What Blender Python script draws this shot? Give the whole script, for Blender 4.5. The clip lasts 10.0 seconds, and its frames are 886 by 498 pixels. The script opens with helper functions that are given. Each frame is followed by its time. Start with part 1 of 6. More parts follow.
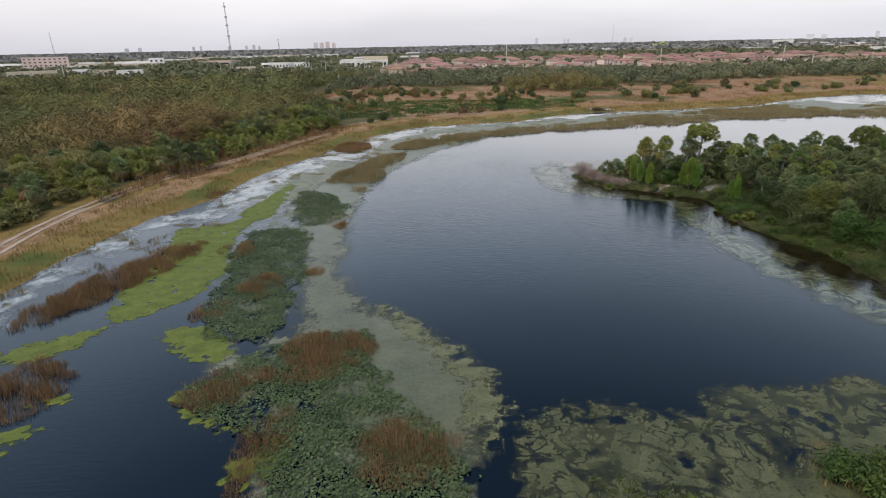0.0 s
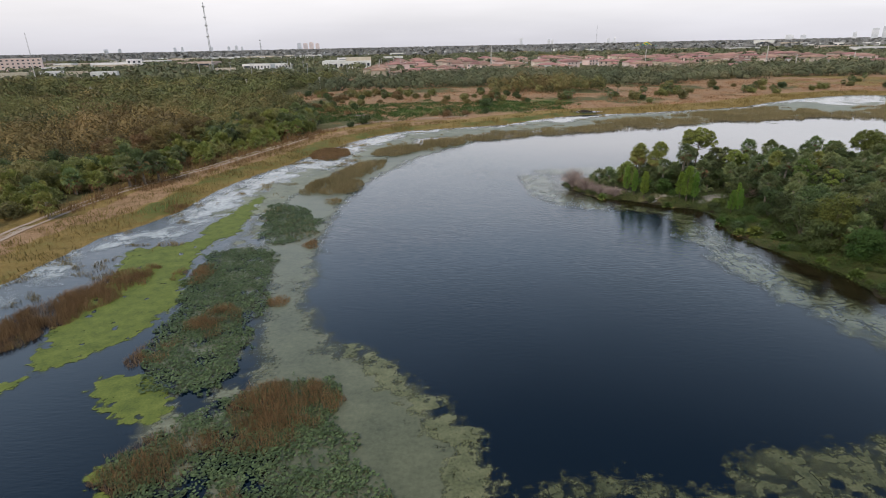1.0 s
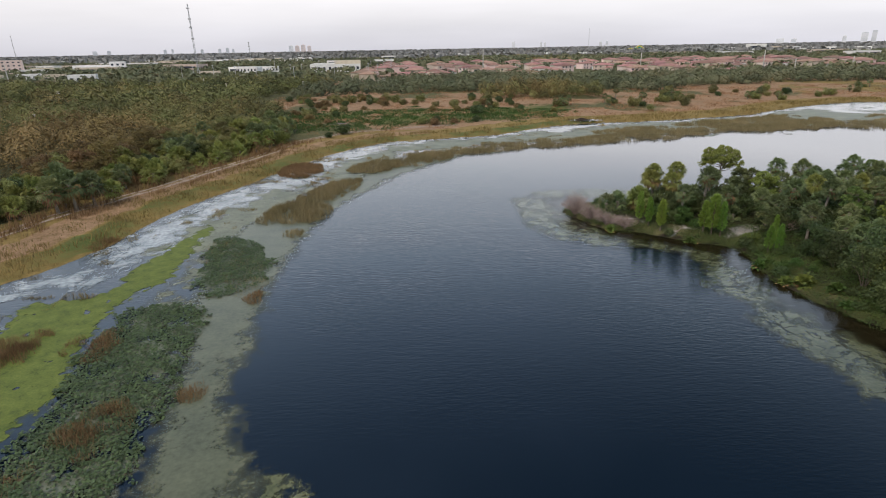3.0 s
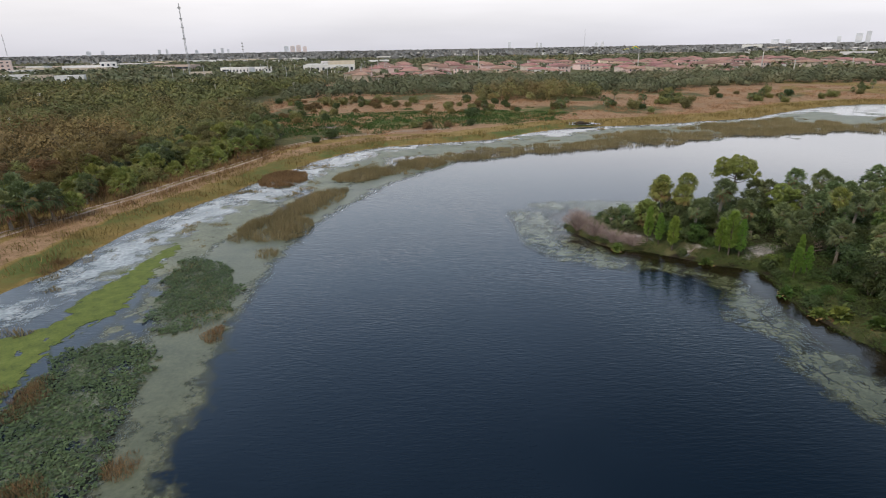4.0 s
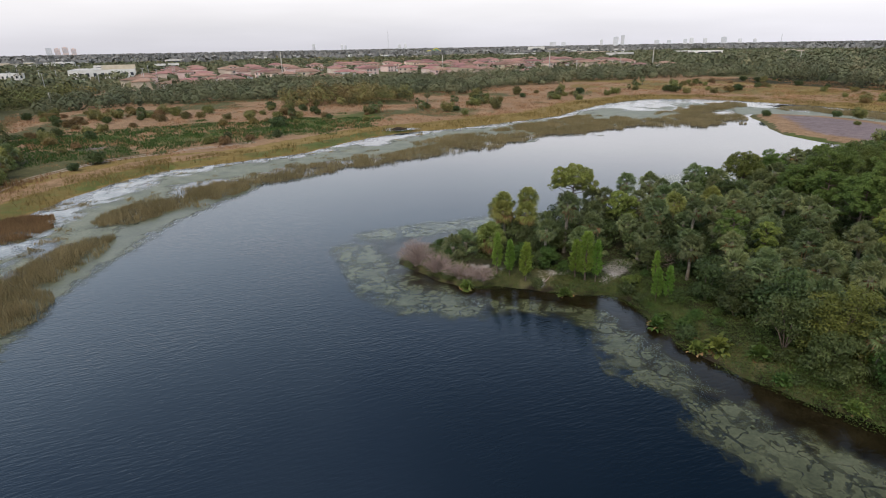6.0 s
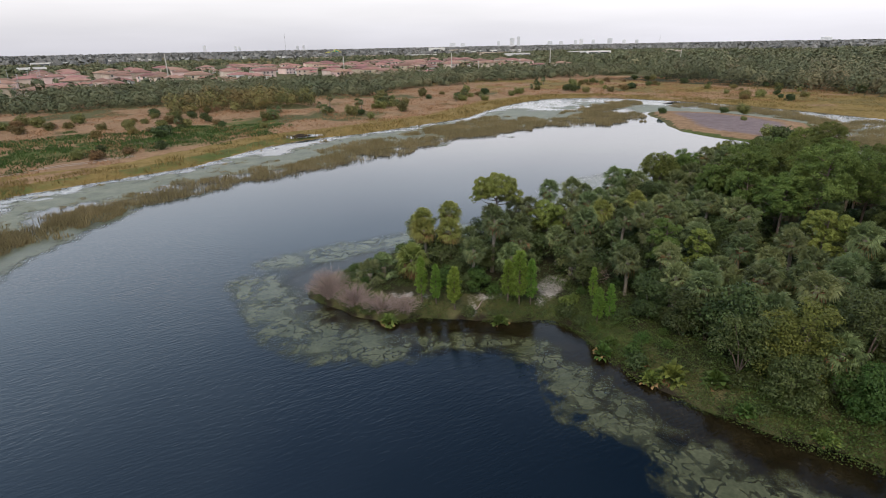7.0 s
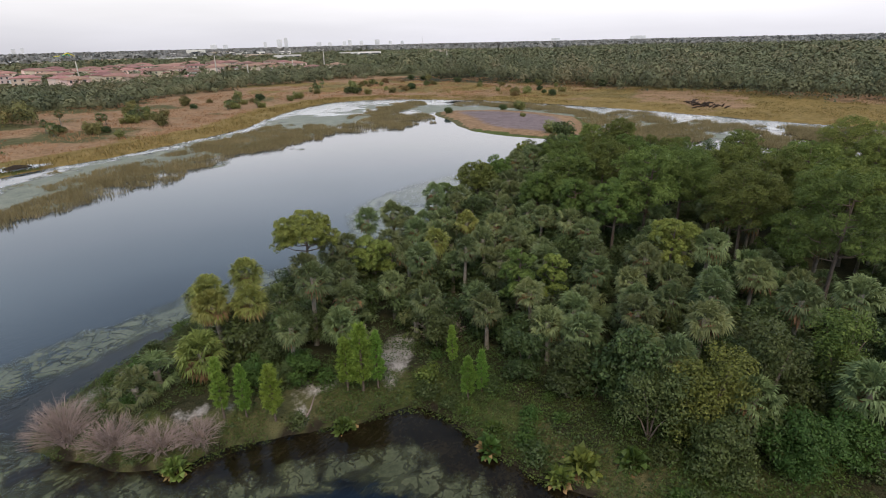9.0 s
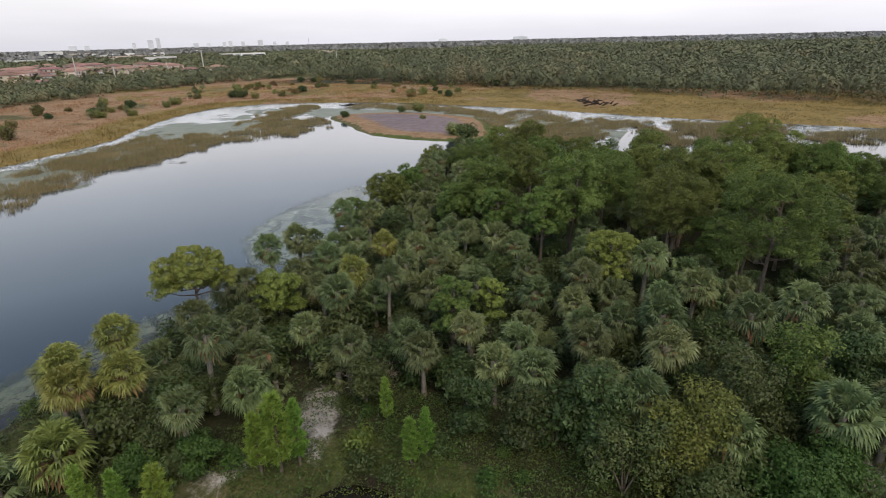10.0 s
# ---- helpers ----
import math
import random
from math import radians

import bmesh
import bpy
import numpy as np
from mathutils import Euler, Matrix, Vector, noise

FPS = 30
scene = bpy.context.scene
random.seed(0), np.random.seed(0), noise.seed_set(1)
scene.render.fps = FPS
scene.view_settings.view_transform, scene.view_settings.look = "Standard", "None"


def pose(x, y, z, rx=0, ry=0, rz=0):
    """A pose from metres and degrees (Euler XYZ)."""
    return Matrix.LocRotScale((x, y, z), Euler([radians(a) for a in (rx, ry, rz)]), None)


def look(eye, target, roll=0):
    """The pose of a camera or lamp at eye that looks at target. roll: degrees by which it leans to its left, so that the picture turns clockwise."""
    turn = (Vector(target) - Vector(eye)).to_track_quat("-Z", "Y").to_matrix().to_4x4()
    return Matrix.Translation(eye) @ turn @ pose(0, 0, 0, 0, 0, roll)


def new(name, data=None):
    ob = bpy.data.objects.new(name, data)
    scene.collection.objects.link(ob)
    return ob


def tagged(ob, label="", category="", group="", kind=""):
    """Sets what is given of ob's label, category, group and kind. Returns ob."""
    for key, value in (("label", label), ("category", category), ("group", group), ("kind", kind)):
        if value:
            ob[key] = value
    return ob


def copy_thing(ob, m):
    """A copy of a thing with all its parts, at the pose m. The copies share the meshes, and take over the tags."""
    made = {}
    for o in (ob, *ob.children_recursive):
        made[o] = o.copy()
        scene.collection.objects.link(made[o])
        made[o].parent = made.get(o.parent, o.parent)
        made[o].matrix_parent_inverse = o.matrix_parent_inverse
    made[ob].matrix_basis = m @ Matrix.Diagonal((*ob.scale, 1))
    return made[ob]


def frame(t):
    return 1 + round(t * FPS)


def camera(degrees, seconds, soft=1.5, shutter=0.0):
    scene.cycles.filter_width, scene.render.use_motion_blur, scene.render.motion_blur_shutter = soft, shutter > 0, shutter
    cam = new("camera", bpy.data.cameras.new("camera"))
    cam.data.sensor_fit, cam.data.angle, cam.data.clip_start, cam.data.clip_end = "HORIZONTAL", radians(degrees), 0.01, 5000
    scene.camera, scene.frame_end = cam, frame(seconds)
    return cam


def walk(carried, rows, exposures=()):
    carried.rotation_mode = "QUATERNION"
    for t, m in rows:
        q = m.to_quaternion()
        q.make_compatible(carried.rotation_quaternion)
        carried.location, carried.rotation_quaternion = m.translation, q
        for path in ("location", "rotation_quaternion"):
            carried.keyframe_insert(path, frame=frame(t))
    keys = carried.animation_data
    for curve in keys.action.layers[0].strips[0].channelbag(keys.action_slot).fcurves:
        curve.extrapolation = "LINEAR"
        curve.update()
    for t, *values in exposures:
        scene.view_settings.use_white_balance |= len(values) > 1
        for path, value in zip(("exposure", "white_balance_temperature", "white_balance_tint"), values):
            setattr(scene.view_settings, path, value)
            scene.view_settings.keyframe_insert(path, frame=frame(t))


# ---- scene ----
cam = camera(78.2, 10.0, 1.0)
PATH = [
    (0, (0.866, 1.868, 23.830), (0.844, 3.740, 23.126), -1.17),
    (0.5, (1.183, 5.533, 23.811), (1.197, 7.405, 23.108), -1.17),
    (1, (1.582, 8.936, 23.846), (1.609, 10.808, 23.143), -1.20),
    (1.5, (2.087, 12.610, 23.871), (2.125, 14.483, 23.169), -1.20),
    (2, (2.599, 16.243, 23.913), (2.642, 18.116, 23.214), -1.15),
    (3.5, (4.224, 27.323, 23.943), (4.279, 29.198, 23.249), -1.03),
    (4, (4.778, 31.011, 23.960), (4.844, 32.886, 23.266), -1.00),
    (4.5, (5.400, 34.721, 24.000), (5.554, 36.590, 23.306), -1.04),
    (5, (6.011, 38.469, 23.927), (6.332, 40.317, 23.233), -1.05),
    (5.5, (6.747, 42.169, 23.849), (7.251, 43.975, 23.153), -1.01),
    (7, (10.344, 52.965, 23.640), (11.303, 54.575, 22.940), -1.13),
    (7.5, (11.924, 56.234, 23.592), (13.014, 57.758, 22.891), -1.20),
    (8, (13.711, 59.396, 23.547), (14.956, 60.794, 22.844), -1.32),
    (8.5, (15.639, 62.365, 23.533), (17.013, 63.635, 22.826), -1.31),
    (9, (17.744, 65.157, 23.522), (19.240, 66.278, 22.811), -1.37),
    (9.5, (19.951, 67.714, 23.503), (21.552, 68.676, 22.789), -1.40),
    (10, (22.260, 70.030, 23.463), (23.939, 70.845, 22.746), -1.39),
]
walk(cam, [(t, look(eye, target, roll)) for t, eye, target, roll in PATH])

# ---- light ----
world = bpy.data.worlds.new("dusk_sky")
scene.world = world
world.use_nodes = True
wn, wl = world.node_tree.nodes, world.node_tree.links
wn.clear()
SUN_AZ, SUN_EL = 222.0, 54.0
sky = wn.new("ShaderNodeTexSky")
sky.sky_type, sky.sun_disc = "NISHITA", False
sky.sun_elevation, sky.sun_rotation = radians(SUN_EL), radians(SUN_AZ)
sky.air_density, sky.dust_density, sky.ozone_density = 1.0, 3.0, 2.0
haze = wn.new("ShaderNodeValToRGB")          # thin overcast veil: pale at the horizon, greyer blue overhead
geo, sep = wn.new("ShaderNodeTexCoord"), wn.new("ShaderNodeSeparateXYZ")
wl.new(geo.outputs["Generated"], sep.inputs[0])
wl.new(sep.outputs["Z"], haze.inputs["Fac"])
e = haze.color_ramp.elements
e[0].position, e[0].color = 0.0, (0.66, 0.65, 0.71, 1)
e[1].position, e[1].color = 1.0, (0.22, 0.29, 0.40, 1)
for p, c in ((0.03, (0.71, 0.695, 0.75, 1)), (0.075, (0.87, 0.82, 0.84, 1)), (0.17, (1.26, 1.2, 1.2, 1)), (0.34, (0.94, 1.12, 1.32, 1)), (0.46, (0.57, 0.76, 1.0, 1)), (0.62, (0.24, 0.36, 0.54, 1))):
    k = e.new(p)
    k.color = c
cloud_n, cloud_m = wn.new("ShaderNodeTexNoise"), wn.new("ShaderNodeMapping")
cloud_m.inputs["Scale"].default_value = (2.0, 2.0, 14.0)
wl.new(geo.outputs["Generated"], cloud_m.inputs[0])
wl.new(cloud_m.outputs[0], cloud_n.inputs["Vector"])
cloud_n.inputs["Scale"].default_value, cloud_n.inputs["Detail"].default_value = 1.3, 4.0
cloud_r = wn.new("ShaderNodeMapRange")
cloud_r.inputs["From Min"].default_value, cloud_r.inputs["From Max"].default_value = 0.3, 0.7
cloud_r.inputs["To Min"].default_value, cloud_r.inputs["To Max"].default_value = 0.93, 1.07
wl.new(cloud_n.outputs["Fac"], cloud_r.inputs["Value"])
glow = wn.new("ShaderNodeMapRange")           # the dusk glow in the west: overhead the sky darkens towards the east
glow.inputs["From Min"].default_value, glow.inputs["From Max"].default_value = -0.7, 0.7
glow.inputs["To Min"].default_value, glow.inputs["To Max"].default_value = 1.5, 0.42
wl.new(sep.outputs["X"], glow.inputs["Value"])
high = wn.new("ShaderNodeMapRange")
high.inputs["From Min"].default_value, high.inputs["From Max"].default_value = 0.3, 0.6
wl.new(sep.outputs["Z"], high.inputs["Value"])
glow_mix = wn.new("ShaderNodeMix")
rise = wn.new("ShaderNodeMapRange")           # low down it pales towards the east
rise.inputs["From Min"].default_value, rise.inputs["From Max"].default_value = 0.35, 0.95
rise.inputs["To Min"].default_value, rise.inputs["To Max"].default_value = 0.98, 1.2
wl.new(sep.outputs["X"], rise.inputs["Value"])
wl.new(rise.outputs[0], glow_mix.inputs["A"])
wl.new(high.outputs[0], glow_mix.inputs["Factor"])
wl.new(glow.outputs[0], glow_mix.inputs["B"])
glow_x = wn.new("ShaderNodeMath")
glow_x.operation = "MULTIPLY"
wl.new(cloud_r.outputs[0], glow_x.inputs[0])
wl.new(glow_mix.outputs["Result"], glow_x.inputs[1])
cloud_x = wn.new("ShaderNodeVectorMath")
cloud_x.operation = "SCALE"
wl.new(haze.outputs[0], cloud_x.inputs[0])
wl.new(glow_x.outputs[0], cloud_x.inputs["Scale"])
bg_sky, bg_veil, both, wout = wn.new("ShaderNodeBackground"), wn.new("ShaderNodeBackground"), wn.new("ShaderNodeAddShader"), wn.new("ShaderNodeOutputWorld")
bg_sky.inputs["Strength"].default_value = 0.05
bg_veil.inputs["Strength"].default_value = 1.0
wl.new(sky.outputs[0], bg_sky.inputs["Color"])
wl.new(cloud_x.outputs[0], bg_veil.inputs["Color"])
wl.new(bg_sky.outputs[0], both.inputs[0])
wl.new(bg_veil.outputs[0], both.inputs[1])
wl.new(both.outputs[0], wout.inputs["Surface"])
sun_data = bpy.data.lights.new("sun", "SUN")
sun_data.energy, sun_data.angle, sun_data.color = 1.9, radians(38), (1.0, 0.84, 0.64)
sun_dir = Vector((math.sin(radians(SUN_AZ)) * math.cos(radians(SUN_EL)), math.cos(radians(SUN_AZ)) * math.cos(radians(SUN_EL)), math.sin(radians(SUN_EL))))
new("sun", sun_data).matrix_world = look(sun_dir * 100, (0, 0, 0))
scene.view_settings.exposure = 0.0

# ---- materials ----
def nodes_of(name):
    m = bpy.data.materials.new(name)
    m.use_nodes = True
    n, l = m.node_tree.nodes, m.node_tree.links
    return m, n, l, n["Principled BSDF"]


def tex_noise(n, l, vec, scale, detail=4.0, rough=0.55):
    t = n.new("ShaderNodeTexNoise")
    t.inputs["Scale"].default_value, t.inputs["Detail"].default_value, t.inputs["Roughness"].default_value = scale, detail, rough
    l.new(vec, t.inputs["Vector"])
    return t.outputs["Fac"]


def ramp(n, l, fac, stops):
    r = n.new("ShaderNodeValToRGB")
    el = r.color_ramp.elements
    el[0].position, el[0].color = stops[0][0], (*stops[0][1], 1)
    el[1].position, el[1].color = stops[-1][0], (*stops[-1][1], 1)
    for p, c in stops[1:-1]:
        el.new(p).color = (*c, 1)
    l.new(fac, r.inputs["Fac"])
    return r.outputs["Color"]


def mix(n, l, fac, a, b, mode="MIX"):
    x = n.new("ShaderNodeMix")
    x.data_type, x.blend_type = "RGBA", mode
    for sock, v in ((x.inputs[0], fac), (x.inputs[6], a), (x.inputs[7], b)):
        if isinstance(v, (int, float)):
            sock.default_value = v
        elif isinstance(v, tuple):
            sock.default_value = (*v, 1)
        else:
            l.new(v, sock)
    return x.outputs[2]


def calc(n, l, op, a, b=0.0, c=0.0):
    x = n.new("ShaderNodeMath")
    x.operation = op
    for sock, v in zip(x.inputs, (a, b, c)):
        if isinstance(v, (int, float)):
            sock.default_value = v
        else:
            l.new(v, sock)
    return x.outputs[0]


def bumped(n, l, bsdf, height, strength, distance=0.1):
    b = n.new("ShaderNodeBump")
    b.inputs["Strength"].default_value, b.inputs["Distance"].default_value = strength, distance
    l.new(height, b.inputs["Height"])
    l.new(b.outputs[0], bsdf.inputs["Normal"])


def surface(name, c1, c2, scale=1.0, rough=0.85, grain=8.0, bump=0.3, metal=0.0, vary=0.0, island=0.0, through_light=0.0):
    """A two-scale mottled surface; vary: spread of lightness from object to object; island: from leaf to leaf."""
    m, n, l, bsdf = nodes_of(name)
    co = n.new("ShaderNodeTexCoord").outputs["Object"]
    big, fine = tex_noise(n, l, co, scale), tex_noise(n, l, co, scale * grain, 5.0, 0.65)
    f = calc(n, l, "ADD", calc(n, l, "MULTIPLY", big, 0.6), calc(n, l, "MULTIPLY", fine, 0.4))
    col = ramp(n, l, f, ((0.32, c1), (0.68, c2)))
    if vary or island:
        v = 1.0
        if vary:
            r = n.new("ShaderNodeObjectInfo").outputs["Random"]
            v = calc(n, l, "MULTIPLY_ADD", r, 2 * vary, 1 - vary)
        if island:
            r = n.new("ShaderNodeNewGeometry").outputs["Random Per Island"]
            v = calc(n, l, "MULTIPLY", calc(n, l, "MULTIPLY_ADD", r, 2 * island, 1 - island), v)
        h = n.new("ShaderNodeHueSaturation")
        l.new(col, h.inputs["Color"])
        l.new(v, h.inputs["Value"])
        if vary:
            r2 = n.new("ShaderNodeObjectInfo").outputs["Random"]
            l.new(calc(n, l, "MULTIPLY_ADD", calc(n, l, "FRACT", calc(n, l, "MULTIPLY", r2, 7.3)), 0.05, 0.475), h.inputs["Hue"])
        col = h.outputs["Color"]
    l.new(col, bsdf.inputs["Base Color"])
    bsdf.inputs["Roughness"].default_value, bsdf.inputs["Metallic"].default_value = rough, metal
    bsdf.inputs["Specular IOR Level"].default_value = 0.25
    if bump:
        bumped(n, l, bsdf, fine, bump, 0.05)
    if through_light:
        tr, ad = n.new("ShaderNodeBsdfTranslucent"), n.new("ShaderNodeMixShader")
        l.new(col, tr.inputs["Color"])
        ad.inputs[0].default_value = through_light
        l.new(bsdf.outputs[0], ad.inputs[1])
        l.new(tr.outputs[0], ad.inputs[2])
        l.new(ad.outputs[0], n["Material Output"].inputs["Surface"])
    return m


def water_ripples(n, l):
    """Bump of long-crested wind ripples, calm in the lee of the point and near the southern bank."""
    pos = n.new("ShaderNodeNewGeometry").outputs["Position"]
    waves = []
    for turn, sx, sy in ((6, 1.2, 4.4), (-24, 1.9, 6.6), (24, 0.7, 2.4)):
        mp = n.new("ShaderNodeMapping")
        mp.inputs["Rotation"].default_value = (0, 0, radians(turn))
        mp.inputs["Scale"].default_value = (sx, sy, 1.0)
        l.new(pos, mp.inputs["Vector"])
        waves.append(tex_noise(n, l, mp.outputs[0], 1.0, 2.0, 0.5))
    wave = calc(n, l, "ADD", calc(n, l, "ADD", waves[0], calc(n, l, "MULTIPLY", waves[1], 0.45)), calc(n, l, "MULTIPLY", waves[2], 0.8))
    sp = n.new("ShaderNodeSeparateXYZ")
    l.new(pos, sp.inputs[0])

    def fade(v, lo, hi):
        r = n.new("ShaderNodeMapRange")
        r.inputs["From Min"].default_value, r.inputs["From Max"].default_value = lo, hi
        l.new(v, r.inputs["Value"])
        return r.outputs[0]

    wobble = calc(n, l, "MULTIPLY", tex_noise(n, l, pos, 0.03, 3.0), 60.0)
    lee = fade(calc(n, l, "ADD", calc(n, l, "ADD", sp.outputs["Y"], wobble), calc(n, l, "MULTIPLY", sp.outputs["X"], 0.9)), 195.0, 150.0)
    south = fade(calc(n, l, "ADD", sp.outputs["Y"], calc(n, l, "MULTIPLY", wobble, 0.4)), 50.0, 92.0)
    west = fade(sp.outputs["X"], -18.0, -22.0)
    gust = fade(tex_noise(n, l, pos, 0.05, 3.0), 0.36, 0.6)
    wind = calc(n, l, "MAXIMUM", calc(n, l, "MULTIPLY", calc(n, l, "MULTIPLY", lee, south), calc(n, l, "MULTIPLY_ADD", gust, 0.6, 0.4)), calc(n, l, "MULTIPLY", west, 0.25))
    bump = n.new("ShaderNodeBump")
    bump.inputs["Distance"].default_value = 0.055
    l.new(calc(n, l, "MULTIPLY_ADD", wind, 0.46, 0.03), bump.inputs["Strength"])
    l.new(wave, bump.inputs["Height"])
    return bump.outputs[0]


def water_material():
    m, n, l, b = nodes_of("lake_water")
    pos, sp = n.new("ShaderNodeNewGeometry").outputs["Position"], n.new("ShaderNodeSeparateXYZ")
    l.new(pos, sp.inputs[0])
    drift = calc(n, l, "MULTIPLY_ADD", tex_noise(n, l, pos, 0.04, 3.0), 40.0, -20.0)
    north_pale = n.new("ShaderNodeMapRange")           # base colour paler in the north, darker in the south and towards the point
    north_pale.inputs["From Min"].default_value, north_pale.inputs["From Max"].default_value = 30.0, 150.0
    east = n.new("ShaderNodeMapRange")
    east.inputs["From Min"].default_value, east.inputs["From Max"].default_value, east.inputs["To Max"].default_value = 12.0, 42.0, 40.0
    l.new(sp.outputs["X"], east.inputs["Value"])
    l.new(calc(n, l, "SUBTRACT", calc(n, l, "ADD", sp.outputs["Y"], drift), east.outputs[0]), north_pale.inputs["Value"])
    l.new(ramp(n, l, north_pale.outputs[0], ((0.1, (0.0004, 0.0042, 0.0095)), (0.36, (0.0095, 0.0165, 0.027)), (0.9, (0.045, 0.058, 0.066)))), b.inputs["Base Color"])
    b.inputs["IOR"].default_value, b.inputs["Specular IOR Level"].default_value = 1.33, 0.5
    b.inputs["Roughness"].default_value = 0.04
    l.new(water_ripples(n, l), b.inputs["Normal"])
    return m


def ground_material():
    m, n, l, b = nodes_of("wetland_ground")
    pos = n.new("ShaderNodeNewGeometry").outputs["Position"]
    big, mid, fine = tex_noise(n, l, pos, 0.06, 5.0), tex_noise(n, l, pos, 0.6, 5.0, 0.65), tex_noise(n, l, pos, 4.0, 5.0, 0.7)

    def zone(name, cut=0.5):
        a = n.new("ShaderNodeAttribute")
        a.attribute_name = name
        s = calc(n, l, "ADD", a.outputs["Fac"], calc(n, l, "MULTIPLY", calc(n, l, "SUBTRACT", calc(n, l, "ADD", mid, fine), 1.0), 0.55))
        r = n.new("ShaderNodeMapRange")
        r.inputs["From Min"].default_value, r.inputs["From Max"].default_value = cut - 0.14, cut + 0.14
        l.new(s, r.inputs["Value"])
        return r.outputs[0]

    tone = calc(n, l, "ADD", calc(n, l, "MULTIPLY", mid, 0.5), calc(n, l, "MULTIPLY", fine, 0.5))
    col = ramp(n, l, tone, ((0.3, (0.05, 0.055, 0.024)), (0.5, (0.11, 0.105, 0.045)), (0.7, (0.19, 0.155, 0.075))))
    for name, a, c, d in (
        ("olive", (0.105, 0.08, 0.026), (0.245, 0.17, 0.058), (0.37, 0.255, 0.105)),
        ("rust", (0.14, 0.088, 0.046), (0.31, 0.19, 0.108), (0.42, 0.285, 0.17)),
        ("green", (0.045, 0.065, 0.017), (0.09, 0.115, 0.031), (0.15, 0.165, 0.053)),
        ("mauve", (0.125, 0.092, 0.094), (0.225, 0.172, 0.172), (0.30, 0.235, 0.225)),
        # shade under the trees, painted as a darker ground colour
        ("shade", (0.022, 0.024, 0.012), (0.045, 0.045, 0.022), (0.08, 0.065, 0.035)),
        ("sand", (0.2, 0.175, 0.15), (0.36, 0.325, 0.29), (0.52, 0.48, 0.45)),
        ("mud", (0.02, 0.016, 0.01), (0.035, 0.028, 0.018), (0.06, 0.048, 0.03)),
    ):
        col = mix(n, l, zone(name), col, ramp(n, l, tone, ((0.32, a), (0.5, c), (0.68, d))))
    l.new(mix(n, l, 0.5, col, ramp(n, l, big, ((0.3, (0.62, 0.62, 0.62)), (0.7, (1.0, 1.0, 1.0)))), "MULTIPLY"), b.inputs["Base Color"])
    b.inputs["Roughness"].default_value = 0.95
    b.inputs["Specular IOR Level"].default_value = 0.1
    bumped(n, l, b, calc(n, l, "ADD", mid, calc(n, l, "MULTIPLY", fine, 0.5)), 0.8, 0.35)
    return m


def scum_material(name, stops, scale, rough=0.6, bump=0.3, soft=0.25, sunk=False, cracks=0.0, lace=0.0):
    """Floating weed, thinning out towards its edge; sunk: under the water's shiny skin; cracks, lace: open water in it."""
    m, n, l, b = nodes_of(name)
    pos = n.new("ShaderNodeNewGeometry").outputs["Position"]
    big, fine = tex_noise(n, l, pos, scale, 6.0, 0.62), tex_noise(n, l, pos, scale * 9, 4.0, 0.65)
    f = calc(n, l, "ADD", calc(n, l, "MULTIPLY", big, 0.55), calc(n, l, "MULTIPLY", fine, 0.45))
    l.new(ramp(n, l, f, stops), b.inputs["Base Color"])
    b.inputs["Roughness"].default_value = rough
    b.inputs["Specular IOR Level"].default_value = 0.5 if sunk else 0.25
    a = n.new("ShaderNodeAttribute")
    a.attribute_name = "cover"

    def between(v, lo, hi):
        r = n.new("ShaderNodeMapRange")
        r.inputs["From Min"].default_value, r.inputs["From Max"].default_value = lo, hi
        l.new(v, r.inputs["Value"])
        return r.outputs[0]

    edge = calc(n, l, "ADD", a.outputs["Fac"], calc(n, l, "MULTIPLY", calc(n, l, "SUBTRACT", f, 0.5), soft * 3.0))
    if lace:
        edge = calc(n, l, "MULTIPLY_ADD", calc(n, l, "SUBTRACT", tex_noise(n, l, pos, 1.6, 6.0, 0.75), 0.5), 5.0, edge)
    alpha = between(edge, 0.0, soft)
    if cracks:
        for size, wide in ((0.24, 1.0), (0.7, 0.8)):
            t = n.new("ShaderNodeTexNoise")
            t.inputs["Scale"].default_value, t.inputs["Detail"].default_value, t.inputs["Distortion"].default_value = size, 2.5, 0.5
            l.new(pos, t.inputs["Vector"])
            ridge = calc(n, l, "ABSOLUTE", calc(n, l, "SUBTRACT", t.outputs["Fac"], 0.5))
            ridge = calc(n, l, "ADD", ridge, calc(n, l, "MULTIPLY", calc(n, l, "SUBTRACT", fine, 0.5), 0.06))
            where = between(tex_noise(n, l, pos, 0.22, 3.0), 0.45, 0.6)
            alpha = calc(n, l, "MULTIPLY", alpha, calc(n, l, "MAXIMUM", calc(n, l, "MULTIPLY_ADD", where, 0.75, 0.25), between(ridge, 0.0, cracks * wide * 2.2)))
    if lace:
        alpha = calc(n, l, "MULTIPLY", alpha, between(tex_noise(n, l, pos, 1.7, 5.0, 0.75), 0.5 - lace, 0.5 - lace + 0.12))
    l.new(alpha, b.inputs["Alpha"])
    if sunk:
        b.inputs["IOR"].default_value = 1.33
        l.new(water_ripples(n, l), b.inputs["Normal"])
    else:
        bumped(n, l, b, f, bump, 0.03)
    return m


